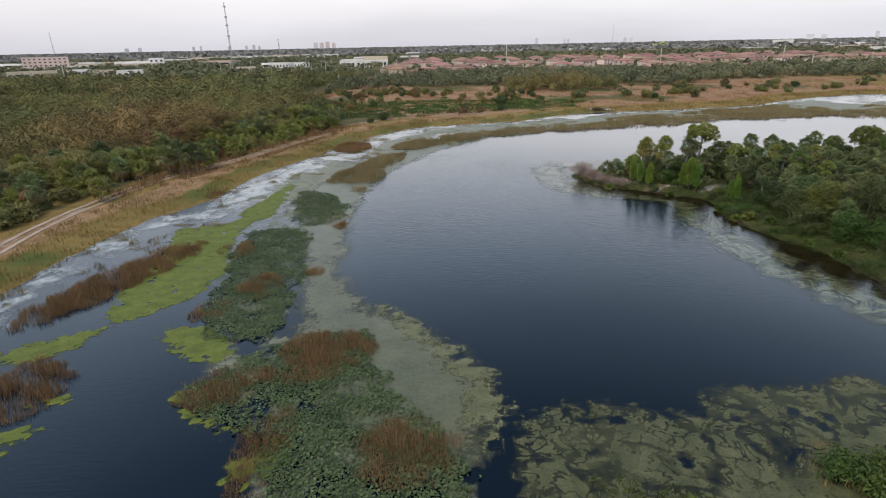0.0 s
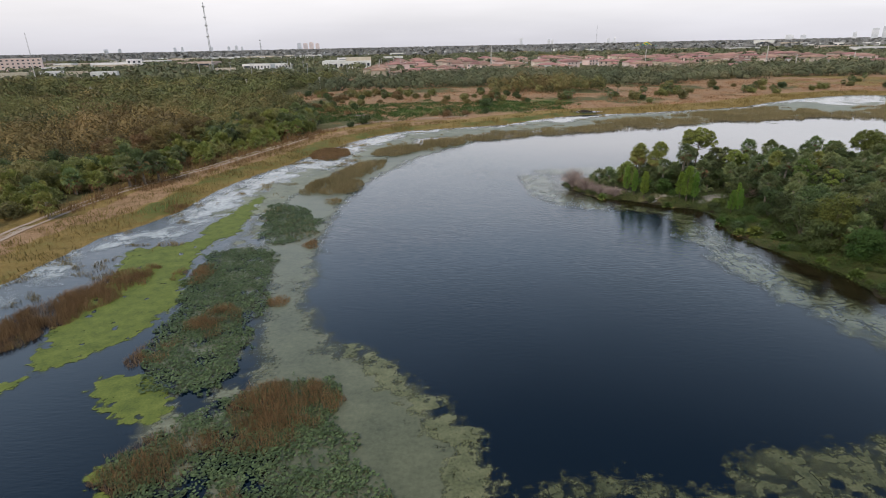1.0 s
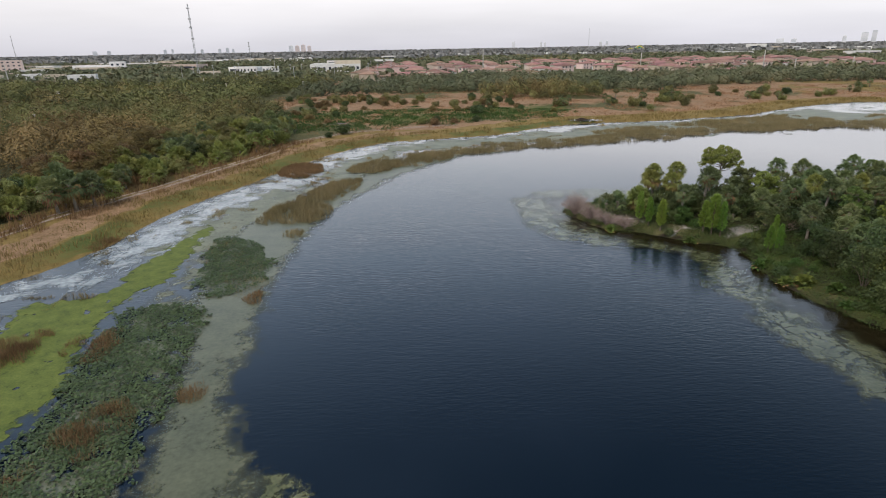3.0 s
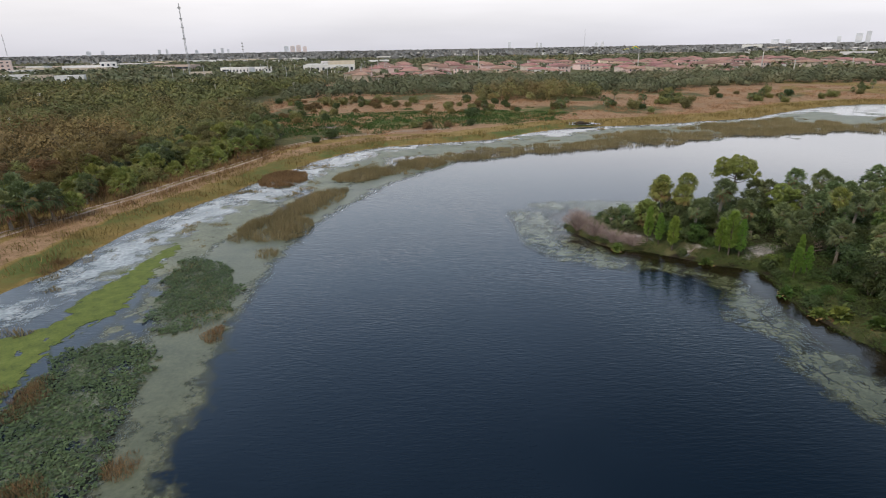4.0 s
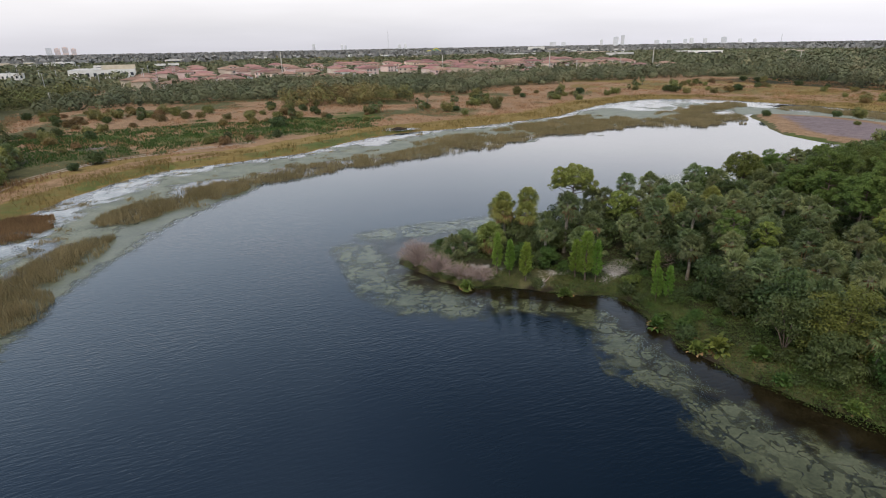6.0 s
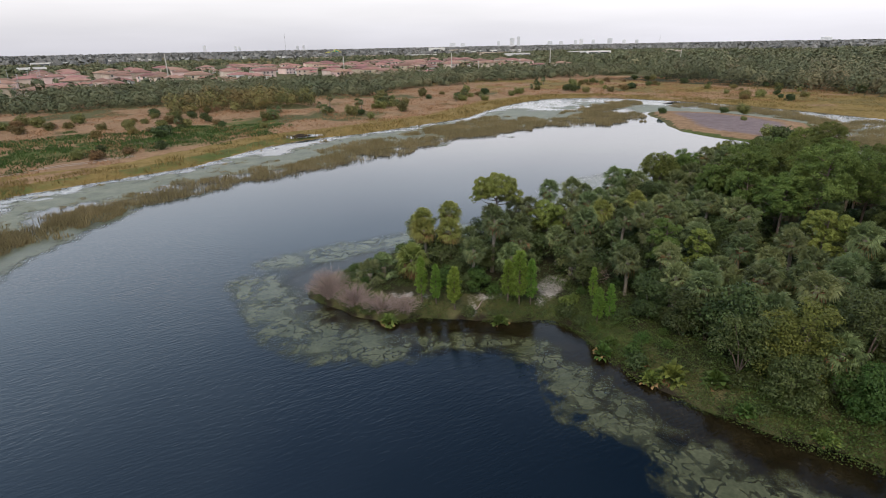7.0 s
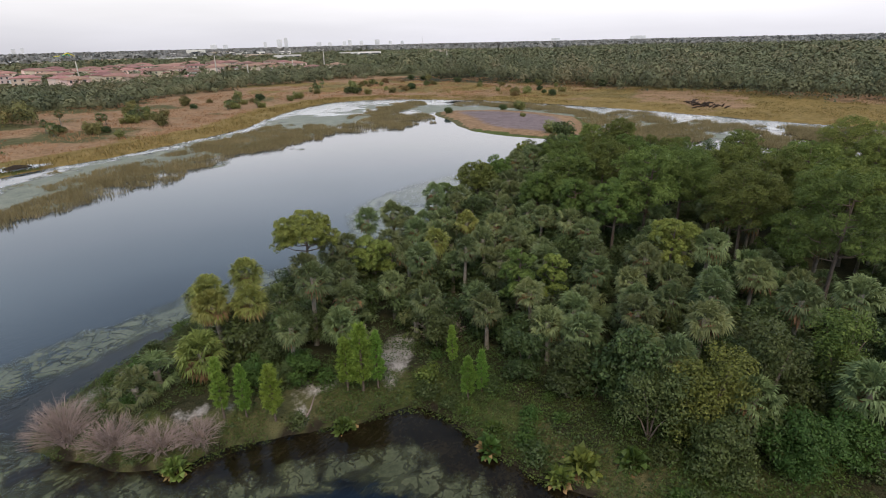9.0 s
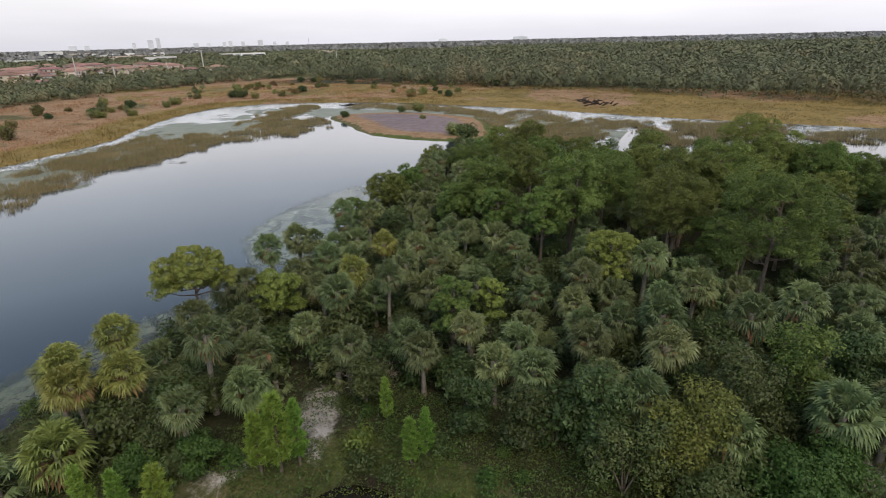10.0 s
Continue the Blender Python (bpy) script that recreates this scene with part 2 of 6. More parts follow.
def crown_material(name, tones, spread=0.3, island=0.3):
    """Foliage of many trees in one mesh: each crown has a tone of its own, each leaf a lightness."""
    m, n, l, b = nodes_of(name)
    a = n.new("ShaderNodeAttribute")
    a.attribute_name = "crown"
    col = ramp(n, l, a.outputs["Fac"], tones)
    r = n.new("ShaderNodeNewGeometry").outputs["Random Per Island"]
    light = calc(n, l, "FRACT", calc(n, l, "MULTIPLY", a.outputs["Fac"], 17.3))
    v = calc(n, l, "MULTIPLY", calc(n, l, "MULTIPLY_ADD", r, 2 * island, 1 - island), calc(n, l, "MULTIPLY_ADD", light, 2 * spread, 1 - spread))
    h = n.new("ShaderNodeHueSaturation")
    l.new(col, h.inputs["Color"])
    l.new(v, h.inputs["Value"])
    l.new(h.outputs["Color"], b.inputs["Base Color"])
    b.inputs["Roughness"].default_value, b.inputs["Specular IOR Level"].default_value = 0.75, 0.15
    return m


M_WATER = water_material()
M_GROUND = ground_material()
M_MAT = scum_material("grey_green_algae", ((0.36, (0.022, 0.028, 0.011)), (0.45, (0.052, 0.058, 0.025)), (0.55, (0.084, 0.088, 0.04)), (0.68, (0.13, 0.128, 0.065))), 0.6, 0.6, 0.4, 1.0, False, 0.02, 0.2)
M_ALGAE = scum_material("smooth_algae_sheet", ((0.32, (0.05, 0.055, 0.03)), (0.46, (0.086, 0.092, 0.052)), (0.58, (0.115, 0.118, 0.068)), (0.7, (0.15, 0.148, 0.09))), 0.3, 0.35, 0.2, 1.9)
M_RIM = scum_material("lumpy_algae", ((0.36, (0.045, 0.052, 0.022)), (0.5, (0.1, 0.106, 0.048)), (0.66, (0.165, 0.162, 0.085))), 0.6, 0.5, 0.4, 0.9, False, 0.0, 0.22)
M_WEED = scum_material("sunken_weed", ((0.34, (0.036, 0.04, 0.02)), (0.5, (0.075, 0.08, 0.042)), (0.64, (0.115, 0.118, 0.065))), 0.45, 0.08, 0.0, 1.3, True, 0.018)
M_MATGREEN = scum_material("bright_duckweed", ((0.36, (0.045, 0.066, 0.012)), (0.46, (0.09, 0.115, 0.019)), (0.56, (0.122, 0.146, 0.026)), (0.68, (0.165, 0.18, 0.046))), 0.8, 0.8, 0.5, 0.35)
# Thin scum; the sky mirrored in calm water is painted into its pale tones.
M_MATPALE = scum_material("sky_sheen_film", ((0.36, (0.08, 0.1, 0.1)), (0.5, (0.18, 0.195, 0.19)), (0.64, (0.34, 0.35, 0.34))), 0.25, 0.15, 0.02, 1.8)
M_MATDEEP = scum_material("shallow_algae", ((0.36, (0.08, 0.085, 0.052)), (0.5, (0.15, 0.155, 0.1)), (0.66, (0.23, 0.23, 0.155))), 0.3, 0.5, 0.1, 1.8)
M_TANNIN = scum_material("tannin_shallows", ((0.36, (0.006, 0.0045, 0.0022)), (0.5, (0.013, 0.0095, 0.0042)), (0.66, (0.028, 0.021, 0.01))), 0.5, 0.06, 0.0, 2.0, True)
M_PAD = surface("pad_leaf", (0.034, 0.058, 0.02), (0.085, 0.115, 0.046), 0.5, 0.7, bump=0.0, island=0.45)
M_REED = surface("dry_reed", (0.13, 0.078, 0.036), (0.27, 0.165, 0.08), 0.15, 0.9, 6, 0.0, island=0.4)
M_REEDTAN = surface("tan_reed", (0.145, 0.12, 0.056), (0.275, 0.215, 0.11), 0.1, 0.9, 6, 0.0, island=0.35)
M_REEDRUST = surface("rusty_grass", (0.186, 0.103, 0.05), (0.397, 0.221, 0.12), 0.08, 0.9, 6, 0.0, island=0.35)
M_GRASS = surface("olive_grass", (0.123, 0.1, 0.03), (0.269, 0.185, 0.07), 0.12, 0.9, 6, 0.0, island=0.35)
M_PALM = surface("palm_frond", (0.076, 0.102, 0.037), (0.195, 0.225, 0.092), 0.5, 0.5, 6, 0.0, vary=0.3, island=0.25, through_light=0.28)
M_PALMGOLD = surface("golden_frond", (0.13, 0.15, 0.034), (0.3, 0.305, 0.085), 0.5, 0.55, 6, 0.0, vary=0.1, island=0.25, through_light=0.3)
M_SAND = surface("rut_sand", (0.26, 0.19, 0.14), (0.44, 0.35, 0.28), 0.4, 0.95, 8, 0.3)
M_FRONDDRY = surface("dry_frond", (0.13, 0.075, 0.032), (0.26, 0.155, 0.072), 0.8, 0.85, 6, 0.0, vary=0.2, island=0.3)
M_TRUNK = surface("palm_bark", (0.13, 0.105, 0.08), (0.27, 0.235, 0.19), 2.0, 0.9, 8, 0.8)
M_BARK = surface("pine_bark", (0.085, 0.06, 0.045), (0.19, 0.145, 0.115), 2.0, 0.9, 8, 0.8)
M_NEEDLE = surface("pine_needle", (0.072, 0.105, 0.022), (0.175, 0.215, 0.05), 0.4, 0.6, 6, 0.0, vary=0.22, island=0.28, through_light=0.3)
M_NEEDLELIGHT = surface("light_needle", (0.11, 0.155, 0.03), (0.245, 0.29, 0.068), 0.4, 0.6, 6, 0.0, vary=0.05, island=0.28, through_light=0.3)
M_NEEDLEYOUNG = surface("young_needle", (0.14, 0.225, 0.034), (0.28, 0.38, 0.075), 0.5, 0.6, 6, 0.0, vary=0.12, island=0.25, through_light=0.35)
M_LEAF = surface("broad_leaf", (0.034, 0.052, 0.014), (0.088, 0.112, 0.034), 0.5, 0.5, 6, 0.0, vary=0.25, island=0.25, through_light=0.2)
M_LEAFOLIVE = surface("olive_leaf", (0.11, 0.115, 0.035), (0.25, 0.235, 0.08), 0.5, 0.6, 6, 0.0, vary=0.3, island=0.22, through_light=0.25)
M_LEAFYELLOW = surface("yellowing_leaf", (0.062, 0.088, 0.016), (0.17, 0.19, 0.04), 0.5, 0.55, 6, 0.0, vary=0.1, island=0.3, through_light=0.2)
M_LEAFRUST = surface("rust_leaf", (0.11, 0.082, 0.03), (0.23, 0.155, 0.06), 0.4, 0.6, 6, 0.0, vary=0.2, island=0.2, through_light=0.2)
M_LEAFBRIGHT = surface("bright_leaf", (0.034, 0.066, 0.011), (0.085, 0.124, 0.026), 0.6, 0.6, 6, 0.0, vary=0.15, island=0.2, through_light=0.2)
M_TWIG = surface("bare_twig", (0.19, 0.14, 0.12), (0.36, 0.275, 0.24), 1.0, 0.95, 6, 0.0, island=0.2)
M_FARWOOD = crown_material("far_canopy", ((0.0, (0.085, 0.1, 0.058)), (0.45, (0.12, 0.128, 0.07)), (0.75, (0.15, 0.145, 0.08)), (1.0, (0.19, 0.155, 0.09))), 0.32, 0.12)
M_WESTWOOD = crown_material("mixed_wood_canopy", ((0.0, (0.06, 0.07, 0.03)), (0.25, (0.105, 0.112, 0.04)), (0.45, (0.15, 0.14, 0.052)), (0.65, (0.165, 0.125, 0.05)), (1.0, (0.215, 0.142, 0.06))), 0.5, 0.14)
# Distance haze is put into the base colour of the farthest crowns.
M_FARHAZE = surface("haze_paled_canopy", (0.15, 0.15, 0.14), (0.24, 0.23, 0.215), 0.02, 0.8, 12, 0.0, island=0.3)
M_WALLWHITE = surface("white_stucco", (0.60, 0.575, 0.54), (0.78, 0.75, 0.71), 0.3, 0.8, 6, 0.0, vary=0.12)
M_WALLBEIGE = surface("beige_stucco", (0.42, 0.34, 0.26), (0.58, 0.49, 0.39), 0.3, 0.8, 6, 0.0, vary=0.12)
M_WALLPINK = surface("pink_stucco", (0.66, 0.50, 0.43), (0.78, 0.61, 0.53), 0.3, 0.8, 6, 0.0, vary=0.1)
M_ROOFRED = surface("terracotta_roof", (0.21, 0.11, 0.085), (0.36, 0.21, 0.165), 0.3, 0.85, 10, 0.3, vary=0.3)
M_ROOFGREY = surface("pale_roof", (0.40, 0.385, 0.37), (0.64, 0.62, 0.60), 0.2, 0.8, 8, 0.1, vary=0.25)
M_GLASS = surface("dark_window", (0.03, 0.035, 0.045), (0.07, 0.08, 0.095), 0.5, 0.15, 6, 0.0)
M_STEEL = surface("galvanised_steel", (0.30, 0.30, 0.30), (0.45, 0.44, 0.43), 0.5, 0.5, 6, 0.0, metal=0.3)
M_CONCRETE = surface("pale_concrete", (0.34, 0.32, 0.28), (0.5, 0.47, 0.42), 0.6, 0.85, 8, 0.1)
# Horizon towers and their glass: colours lightened to carry the distance haze.
M_TOWER = surface("distant_tower", (0.70, 0.69, 0.70), (0.80, 0.79, 0.80), 0.02, 0.8, 6, 0.0, vary=0.1)
M_TOWERPINK = surface("coral_tower", (0.74, 0.58, 0.53), (0.82, 0.66, 0.60), 0.02, 0.8, 6, 0.0)
M_HAZEGLASS = surface("haze_paled_glass", (0.42, 0.44, 0.47), (0.55, 0.56, 0.6), 0.05, 0.3, 6, 0.0)
M_YELLOW = surface("yellow_plastic", (0.60, 0.50, 0.03), (0.75, 0.65, 0.06), 0.3, 0.4, 6, 0.0)
M_TEAL = surface("teal_plastic", (0.03, 0.34, 0.30), (0.06, 0.48, 0.42), 0.3, 0.4, 6, 0.0)
M_DARKWOOD = surface("rotten_wood", (0.02, 0.014, 0.01), (0.06, 0.042, 0.03), 1.0, 0.95, 6, 0.3)

# ---- shapes of the land ----
def hashed(i, j, seed):
    h = np.sin(i * 127.1 + j * 311.7 + seed * 74.7) * 43758.5453
    return h - np.floor(h)


def vnoise(x, y, size, seed=0):
    """Smooth noise, 0 to 1, with cells of that size in metres."""
    u, v = np.asarray(x, float) / size, np.asarray(y, float) / size
    i, j = np.floor(u), np.floor(v)
    a, b = u - i, v - j
    a, b = a * a * (3 - 2 * a), b * b * (3 - 2 * b)
    lo = hashed(i, j, seed) * (1 - a) + hashed(i + 1, j, seed) * a
    hi = hashed(i, j + 1, seed) * (1 - a) + hashed(i + 1, j + 1, seed) * a
    return lo * (1 - b) + hi * b


def fbm(x, y, size, seed=0, octaves=4):
    s, w, total = 0.0, 1.0, 0.0
    for k in range(octaves):
        s, total = s + w * vnoise(x, y, size / 2 ** k, seed + k * 13), total + w
        w *= 0.55
    return s / total


def smooth_ring(points, steps=5, closed=True):
    """A rounded line through control points."""
    p = np.array(points, float)
    n, out = len(p), []
    for i in range(n if closed else n - 1):
        q = [p[(i + k) % n] if closed else p[min(max(i + k, 0), n - 1)] for k in (-1, 0, 1, 2)]
        for s in range(steps):
            t = s / steps
            out.append(0.5 * (2 * q[1] + (q[2] - q[0]) * t + (2 * q[0] - 5 * q[1] + 4 * q[2] - q[3]) * t * t + (3 * q[1] - q[0] - 3 * q[2] + q[3]) * t ** 3))
    if not closed:
        out.append(p[-1])
    return np.array(out)


def line_dist(x, y, line, closed=False):
    x, y = np.asarray(x, float), np.asarray(y, float)
    best = np.full(x.shape, 1e9)
    n = len(line)
    for i in range(n if closed else n - 1):
        (ax, ay), (bx, by) = line[i], line[(i + 1) % n]
        dx, dy = bx - ax, by - ay
        t = np.clip(((x - ax) * dx + (y - ay) * dy) / (dx * dx + dy * dy + 1e-9), 0, 1)
        best = np.minimum(best, (x - ax - t * dx) ** 2 + (y - ay - t * dy) ** 2)
    return np.sqrt(best)


def inside(x, y, ring):
    """Signed distance to a ring: positive within it."""
    x, y = np.asarray(x, float), np.asarray(y, float)
    odd = np.zeros(x.shape, bool)
    n = len(ring)
    for i in range(n):
        (ax, ay), (bx, by) = ring[i], ring[(i + 1) % n]
        if ay != by:
            odd ^= ((ay > y) != (by > y)) & (x < (bx - ax) * (y - ay) / (by - ay) + ax)
    d = line_dist(x, y, ring, True)
    return np.where(odd, d, -d)


LAKE = smooth_ring([(-46.9, -70.1), (-48.1, -0), (-47.6, 30.3), (-46.6, 54), (-46.7, 60.2), (-45.7, 67.3), (-44.5, 76.5), (-42.5, 82.6), (-38.6, 90.6), (-37.2, 104.9), (-34.2, 117.2), (-27.9, 132.2), (-21.6, 150.3),
                    (-8.2, 170.8), (11.2, 177.3), (24.3, 182.1), (49, 199.2), (73.3, 202.5), (95.4, 208), (117.3, 215.4), (140.9, 230.6), (166.1, 243.7), (191.3, 245.6), (210.6, 221.6), (219, 181), (214, 134),
                    (208, 106), (202, 82), (197, 46), (193.8, -4.4), (185.8, -74.6)])
POINT = smooth_ring([(24.4, 103), (25.9, 99), (28.4, 93.8), (32.4, 91.9), (37.3, 88.1), (40.7, 85.9), (41.5, 82.9), (40.7, 78.9), (40.2, 75), (40.7, 71.5), (41.8, 68.5), (42.8, 64.9), (44.6, 60.8),
                     (45.1, 54.6), (46.2, 48.7), (49.3, 38.9), (54.4, 19.2), (59.5, -10.7), (65.5, -80.5), (146.2, -83.8), (146.5, -13.2), (138.8, 27), (133.4, 62.2), (134.7, 86.9), (132.5, 108.4), (124.5, 117.2), (108.2, 118.6),
                     (93.7, 115), (80.1, 111.3), (70.4, 109.6), (59.8, 109.9), (49, 109.7), (37.3, 109.5), (28.4, 106.8)])
MARSH = smooth_ring([(176.3, 184.8), (158.4, 165.5), (147.1, 152.4), (143.7, 135.3), (145.7, 123.6), (155.4, 119.5), (178.3, 130.6), (188.6, 141.8), (191.7, 168.4)])
ROAD = smooth_ring([(-50.9, -60.1), (-52.5, 20.2), (-55.8, 65.7), (-56.6, 77.1), (-55.7, 90), (-52.5, 106), (-45.4, 122), (-39.1, 140.2), (-33.4, 158.5), (-30.5, 170.5), (-22, 184), (-6, 193.5), (14, 199)], 4, False)
SPUR = smooth_ring([(302.3, 281.2), (287.1, 235.4), (259, 175.4), (257.5, 124.1), (254.9, 101.9), (246.6, 80.6), (239.9, 45.7), (228.6, 21.8), (217.5, -25.1)], 4, False)   # track along the far wood


def land_dist(x, y):
    """Metres from the waterline, positive on land, with a ragged edge."""
    rag = (fbm(x, y, 7, 3) - 0.5) * 4.0 + (vnoise(x, y, 1.3, 9) - 0.5) * 0.9
    d = np.maximum(-inside(x, y, LAKE), np.maximum(inside(x, y, POINT), inside(x, y, MARSH)))
    return d + rag * 0.6


def height(x, y, d):
    bank = np.where(d > 0, np.minimum(d * 0.16, 0.55 + 0.012 * np.minimum(d, 60)), np.maximum(d * 0.22, -1.2))
    return bank + np.where(d > 1, (fbm(x, y, 9, 21) - 0.5) * 0.5 * np.clip((d - 1) / 5, 0, 1), 0)


def ground_z(x, y):
    x, y = np.atleast_1d(np.asarray(x, float)), np.atleast_1d(np.asarray(y, float))
    return height(x, y, land_dist(x, y))


# ---- mesh helpers ----
def mesh_of(name, verts, faces, material, smooth=False):
    me = bpy.data.meshes.new(name)
    if isinstance(verts, np.ndarray) and isinstance(faces, np.ndarray):
        n, k = faces.shape
        me.vertices.add(len(verts))
        me.vertices.foreach_set("co", np.ascontiguousarray(verts, np.float32).ravel())
        me.loops.add(n * k)
        me.loops.foreach_set("vertex_index", np.ascontiguousarray(faces, np.int32).ravel())
        me.polygons.add(n)
        me.polygons.foreach_set("loop_start", np.arange(0, n * k, k, dtype=np.int32))
        me.update(calc_edges=True)
    else:
        me.from_pydata(verts.tolist() if isinstance(verts, np.ndarray) else verts, [], faces)
    for m in (material if isinstance(material, (list, tuple)) else (material,)):
        me.materials.append(m)
    if smooth:
        me.polygons.foreach_set("use_smooth", np.ones(len(me.polygons), bool))
    return me


def thing(name, me=None, label="", category="", group="", kind="", m=None):
    ob = new(name, me)
    if m is not None:
        ob.matrix_basis = m
    return tagged(ob, label, category, group, kind)


def part(name, me, parent, label="", m=None):
    ob = new(name, me)
    ob.parent = parent
    if m is not None:
        ob.matrix_basis = m
    if label:
        ob["label"] = label
    return ob


def tube(points, radii, sides=6):
    """A tapered limb along points, as vertices and faces."""
    p = [Vector(q) for q in points]
    v, f = [], []
    for i, q in enumerate(p):
        axis = (p[min(i + 1, len(p) - 1)] - p[max(i - 1, 0)]).normalized()
        a = axis.orthogonal().normalized()
        b = axis.cross(a)
        for k in range(sides):
            w = 2 * math.pi * k / sides
            v.append(tuple(q + (a * math.cos(w) + b * math.sin(w)) * radii[i]))
    for i in range(len(p) - 1):
        for k in range(sides):
            k2 = (k + 1) % sides
            f.append((i * sides + k, i * sides + k2, (i + 1) * sides + k2, (i + 1) * sides + k))
    f.append(tuple(range((len(p) - 1) * sides, len(p) * sides)))
    return v, f


def join(pieces):
    v, f = [], []
    for pv, pf in pieces:
        o = len(v)
        v.extend(pv)
        f.extend(tuple(i + o for i in q) for q in pf)
    return v, f


def block(x0, y0, z0, x1, y1, z1):
    v = [(x, y, z) for z in (z0, z1) for y in (y0, y1) for x in (x0, x1)]
    return v, [(0, 2, 3, 1), (4, 5, 7, 6), (0, 1, 5, 4), (1, 3, 7, 5), (3, 2, 6, 7), (2, 0, 4, 6)]


# ---- ground ----
def spread(lo, hi, step, grow, far_lo, far_hi):
    out, s = list(np.arange(lo, hi, step)), step
    while out[-1] < far_hi:
        s *= grow
        out.append(out[-1] + s)
    s = step
    while out[0] > far_lo:
        s *= grow
        out.insert(0, out[0] - s)
    return np.array(out)


gx, gy = spread(-66, 140, 1.2, 1.055, -4600, 4600), spread(20, 210, 1.2, 1.055, -4600, 4600)
GX, GY = np.meshgrid(gx, gy)
GX, GY = GX.ravel(), GY.ravel()
near = (np.abs(GX - 90) < 420) & (np.abs(GY - 120) < 420)
GD = np.full(GX.shape, 200.0)
GD[near] = land_dist(GX[near], GY[near])
GZ = height(GX, GY, GD)
nx, ny = len(gx), len(gy)
idx = np.arange(nx * ny).reshape(ny, nx)
quads = np.stack([idx[:-1, :-1], idx[:-1, 1:], idx[1:, 1:], idx[1:, :-1]], -1).reshape(-1, 4)
ground_me = mesh_of("ground", np.stack([GX, GY, GZ], 1), quads, M_GROUND, True)


def bell(d, w):
    return np.clip(1 - d / w, 0, 1)


in_point, in_marsh = np.full(GX.shape, -99.0), np.full(GX.shape, -99.0)
in_point[near], in_marsh[near] = inside(GX[near], GY[near], POINT), inside(GX[near], GY[near], MARSH)
to_road = np.full(GX.shape, 999.0)
to_road[near] = np.minimum(line_dist(GX[near], GY[near], ROAD), line_dist(GX[near], GY[near], SPUR) + 0.4)
main = (in_point < -3) & (in_marsh < -3)
patch = fbm(GX, GY, 22, 31)
north = np.clip((GY - 150 - 0.25 * np.abs(GX)) / 30, 0, 1)
zones = {
    "olive": np.where(main, bell(np.maximum(GD - 11 - 10 * patch, 0), 8), 0) + np.where(main & (GX > 180) & (GX < 300), 0.3 + 0.6 * fbm(GX, GY, 14, 36), 0),
    "rust": np.where((in_marsh > 1.5) & (in_marsh < 10), 0.85, 0) + np.where(main & (GX > 180) & (GX < 300) & (GY < 240), np.clip((fbm(GX, GY, 26, 37) - 0.42) * 5, 0, 0.9), 0) + np.where(main & (GX < 5) & (GD > 6.5) & (GD < 13), 0.62, 0) + np.where(main & (GD > 14), np.clip((patch - 0.34) * 4, 0, 1) * np.where((GX > -60) & (GY > 190) & (GY < 480) & (GX < 330), 1, 0), 0),
    "green": np.where(main & (GX < 60) & (GD > 0.3) & (GD < 6.5), 0.75 * fbm(GX, GY, 7, 45) + 0.12, 0) + np.where(main & (GX > -70) & (GX < 60), bell(np.abs(GY - 225 - 0.12 * GX), 34) * np.clip((fbm(GX, GY, 14, 47) - 0.36) * 5, 0, 1), 0)
    + np.where((in_point > 0) & (in_point < 7) & (GX < 60), 0.54 * np.clip((fbm(GX, GY, 5, 52) - 0.46) * 6, 0, 1), 0)
    + np.where((in_marsh > -1) & (in_marsh < 2.4) & (GY < 150), 0.65, 0) + np.where(np.hypot((GX + 196) / 1.5, GY - 272) < 26, 0.8, 0) + np.where(np.hypot((GX - 352) / 2.2, GY - 262) < 15, 0.8, 0),
    "mauve": np.where(in_marsh > 6, np.clip(0.3 + 0.1 * (in_marsh - 6), 0, 0.8), 0) + bell(np.hypot((GX + 25) / 1.6, GY - 207), 6) * 0.8,
    # where tree shade is painted on: the point, west wood, far wood
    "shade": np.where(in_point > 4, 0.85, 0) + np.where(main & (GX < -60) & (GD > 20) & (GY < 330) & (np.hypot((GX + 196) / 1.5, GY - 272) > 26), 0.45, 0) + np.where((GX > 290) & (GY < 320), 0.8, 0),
    "sand": bell(to_road, 1.6) * 0.5 + np.where((in_point > 0.5) & (in_point < 9) & (GX < 60) & (GY > 88), np.clip((fbm(GX, GY, 6, 61) - 0.6) * 6, 0, 0.6), 0)
    + sum(bell(np.hypot(GX - a, GY - b), r) for a, b, r in ((44.8, 90.2, 2.5), (46.8, 91.6, 2.2), (37.9, 92.7, 1.6), (39.6, 92.0, 1.4), (35.8, 91.2, 1.4), (42.4, 88.7, 1.3), (31, 97.3, 1.3), (34.2, 95.2, 1.3), (32.6, 96.6, 1.1), (53.3, 59.3, 2.6))),
    "mud": np.where(in_point > -6, bell(np.abs(GD - 0.2), 1.1), 0),
}
for zname, zval in zones.items():
    att = ground_me.attributes.new(zname, "FLOAT", "POINT")
    att.data.foreach_set("value", np.clip(zval, 0, 1).astype(np.float32))
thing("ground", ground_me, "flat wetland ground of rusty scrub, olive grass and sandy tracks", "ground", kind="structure")

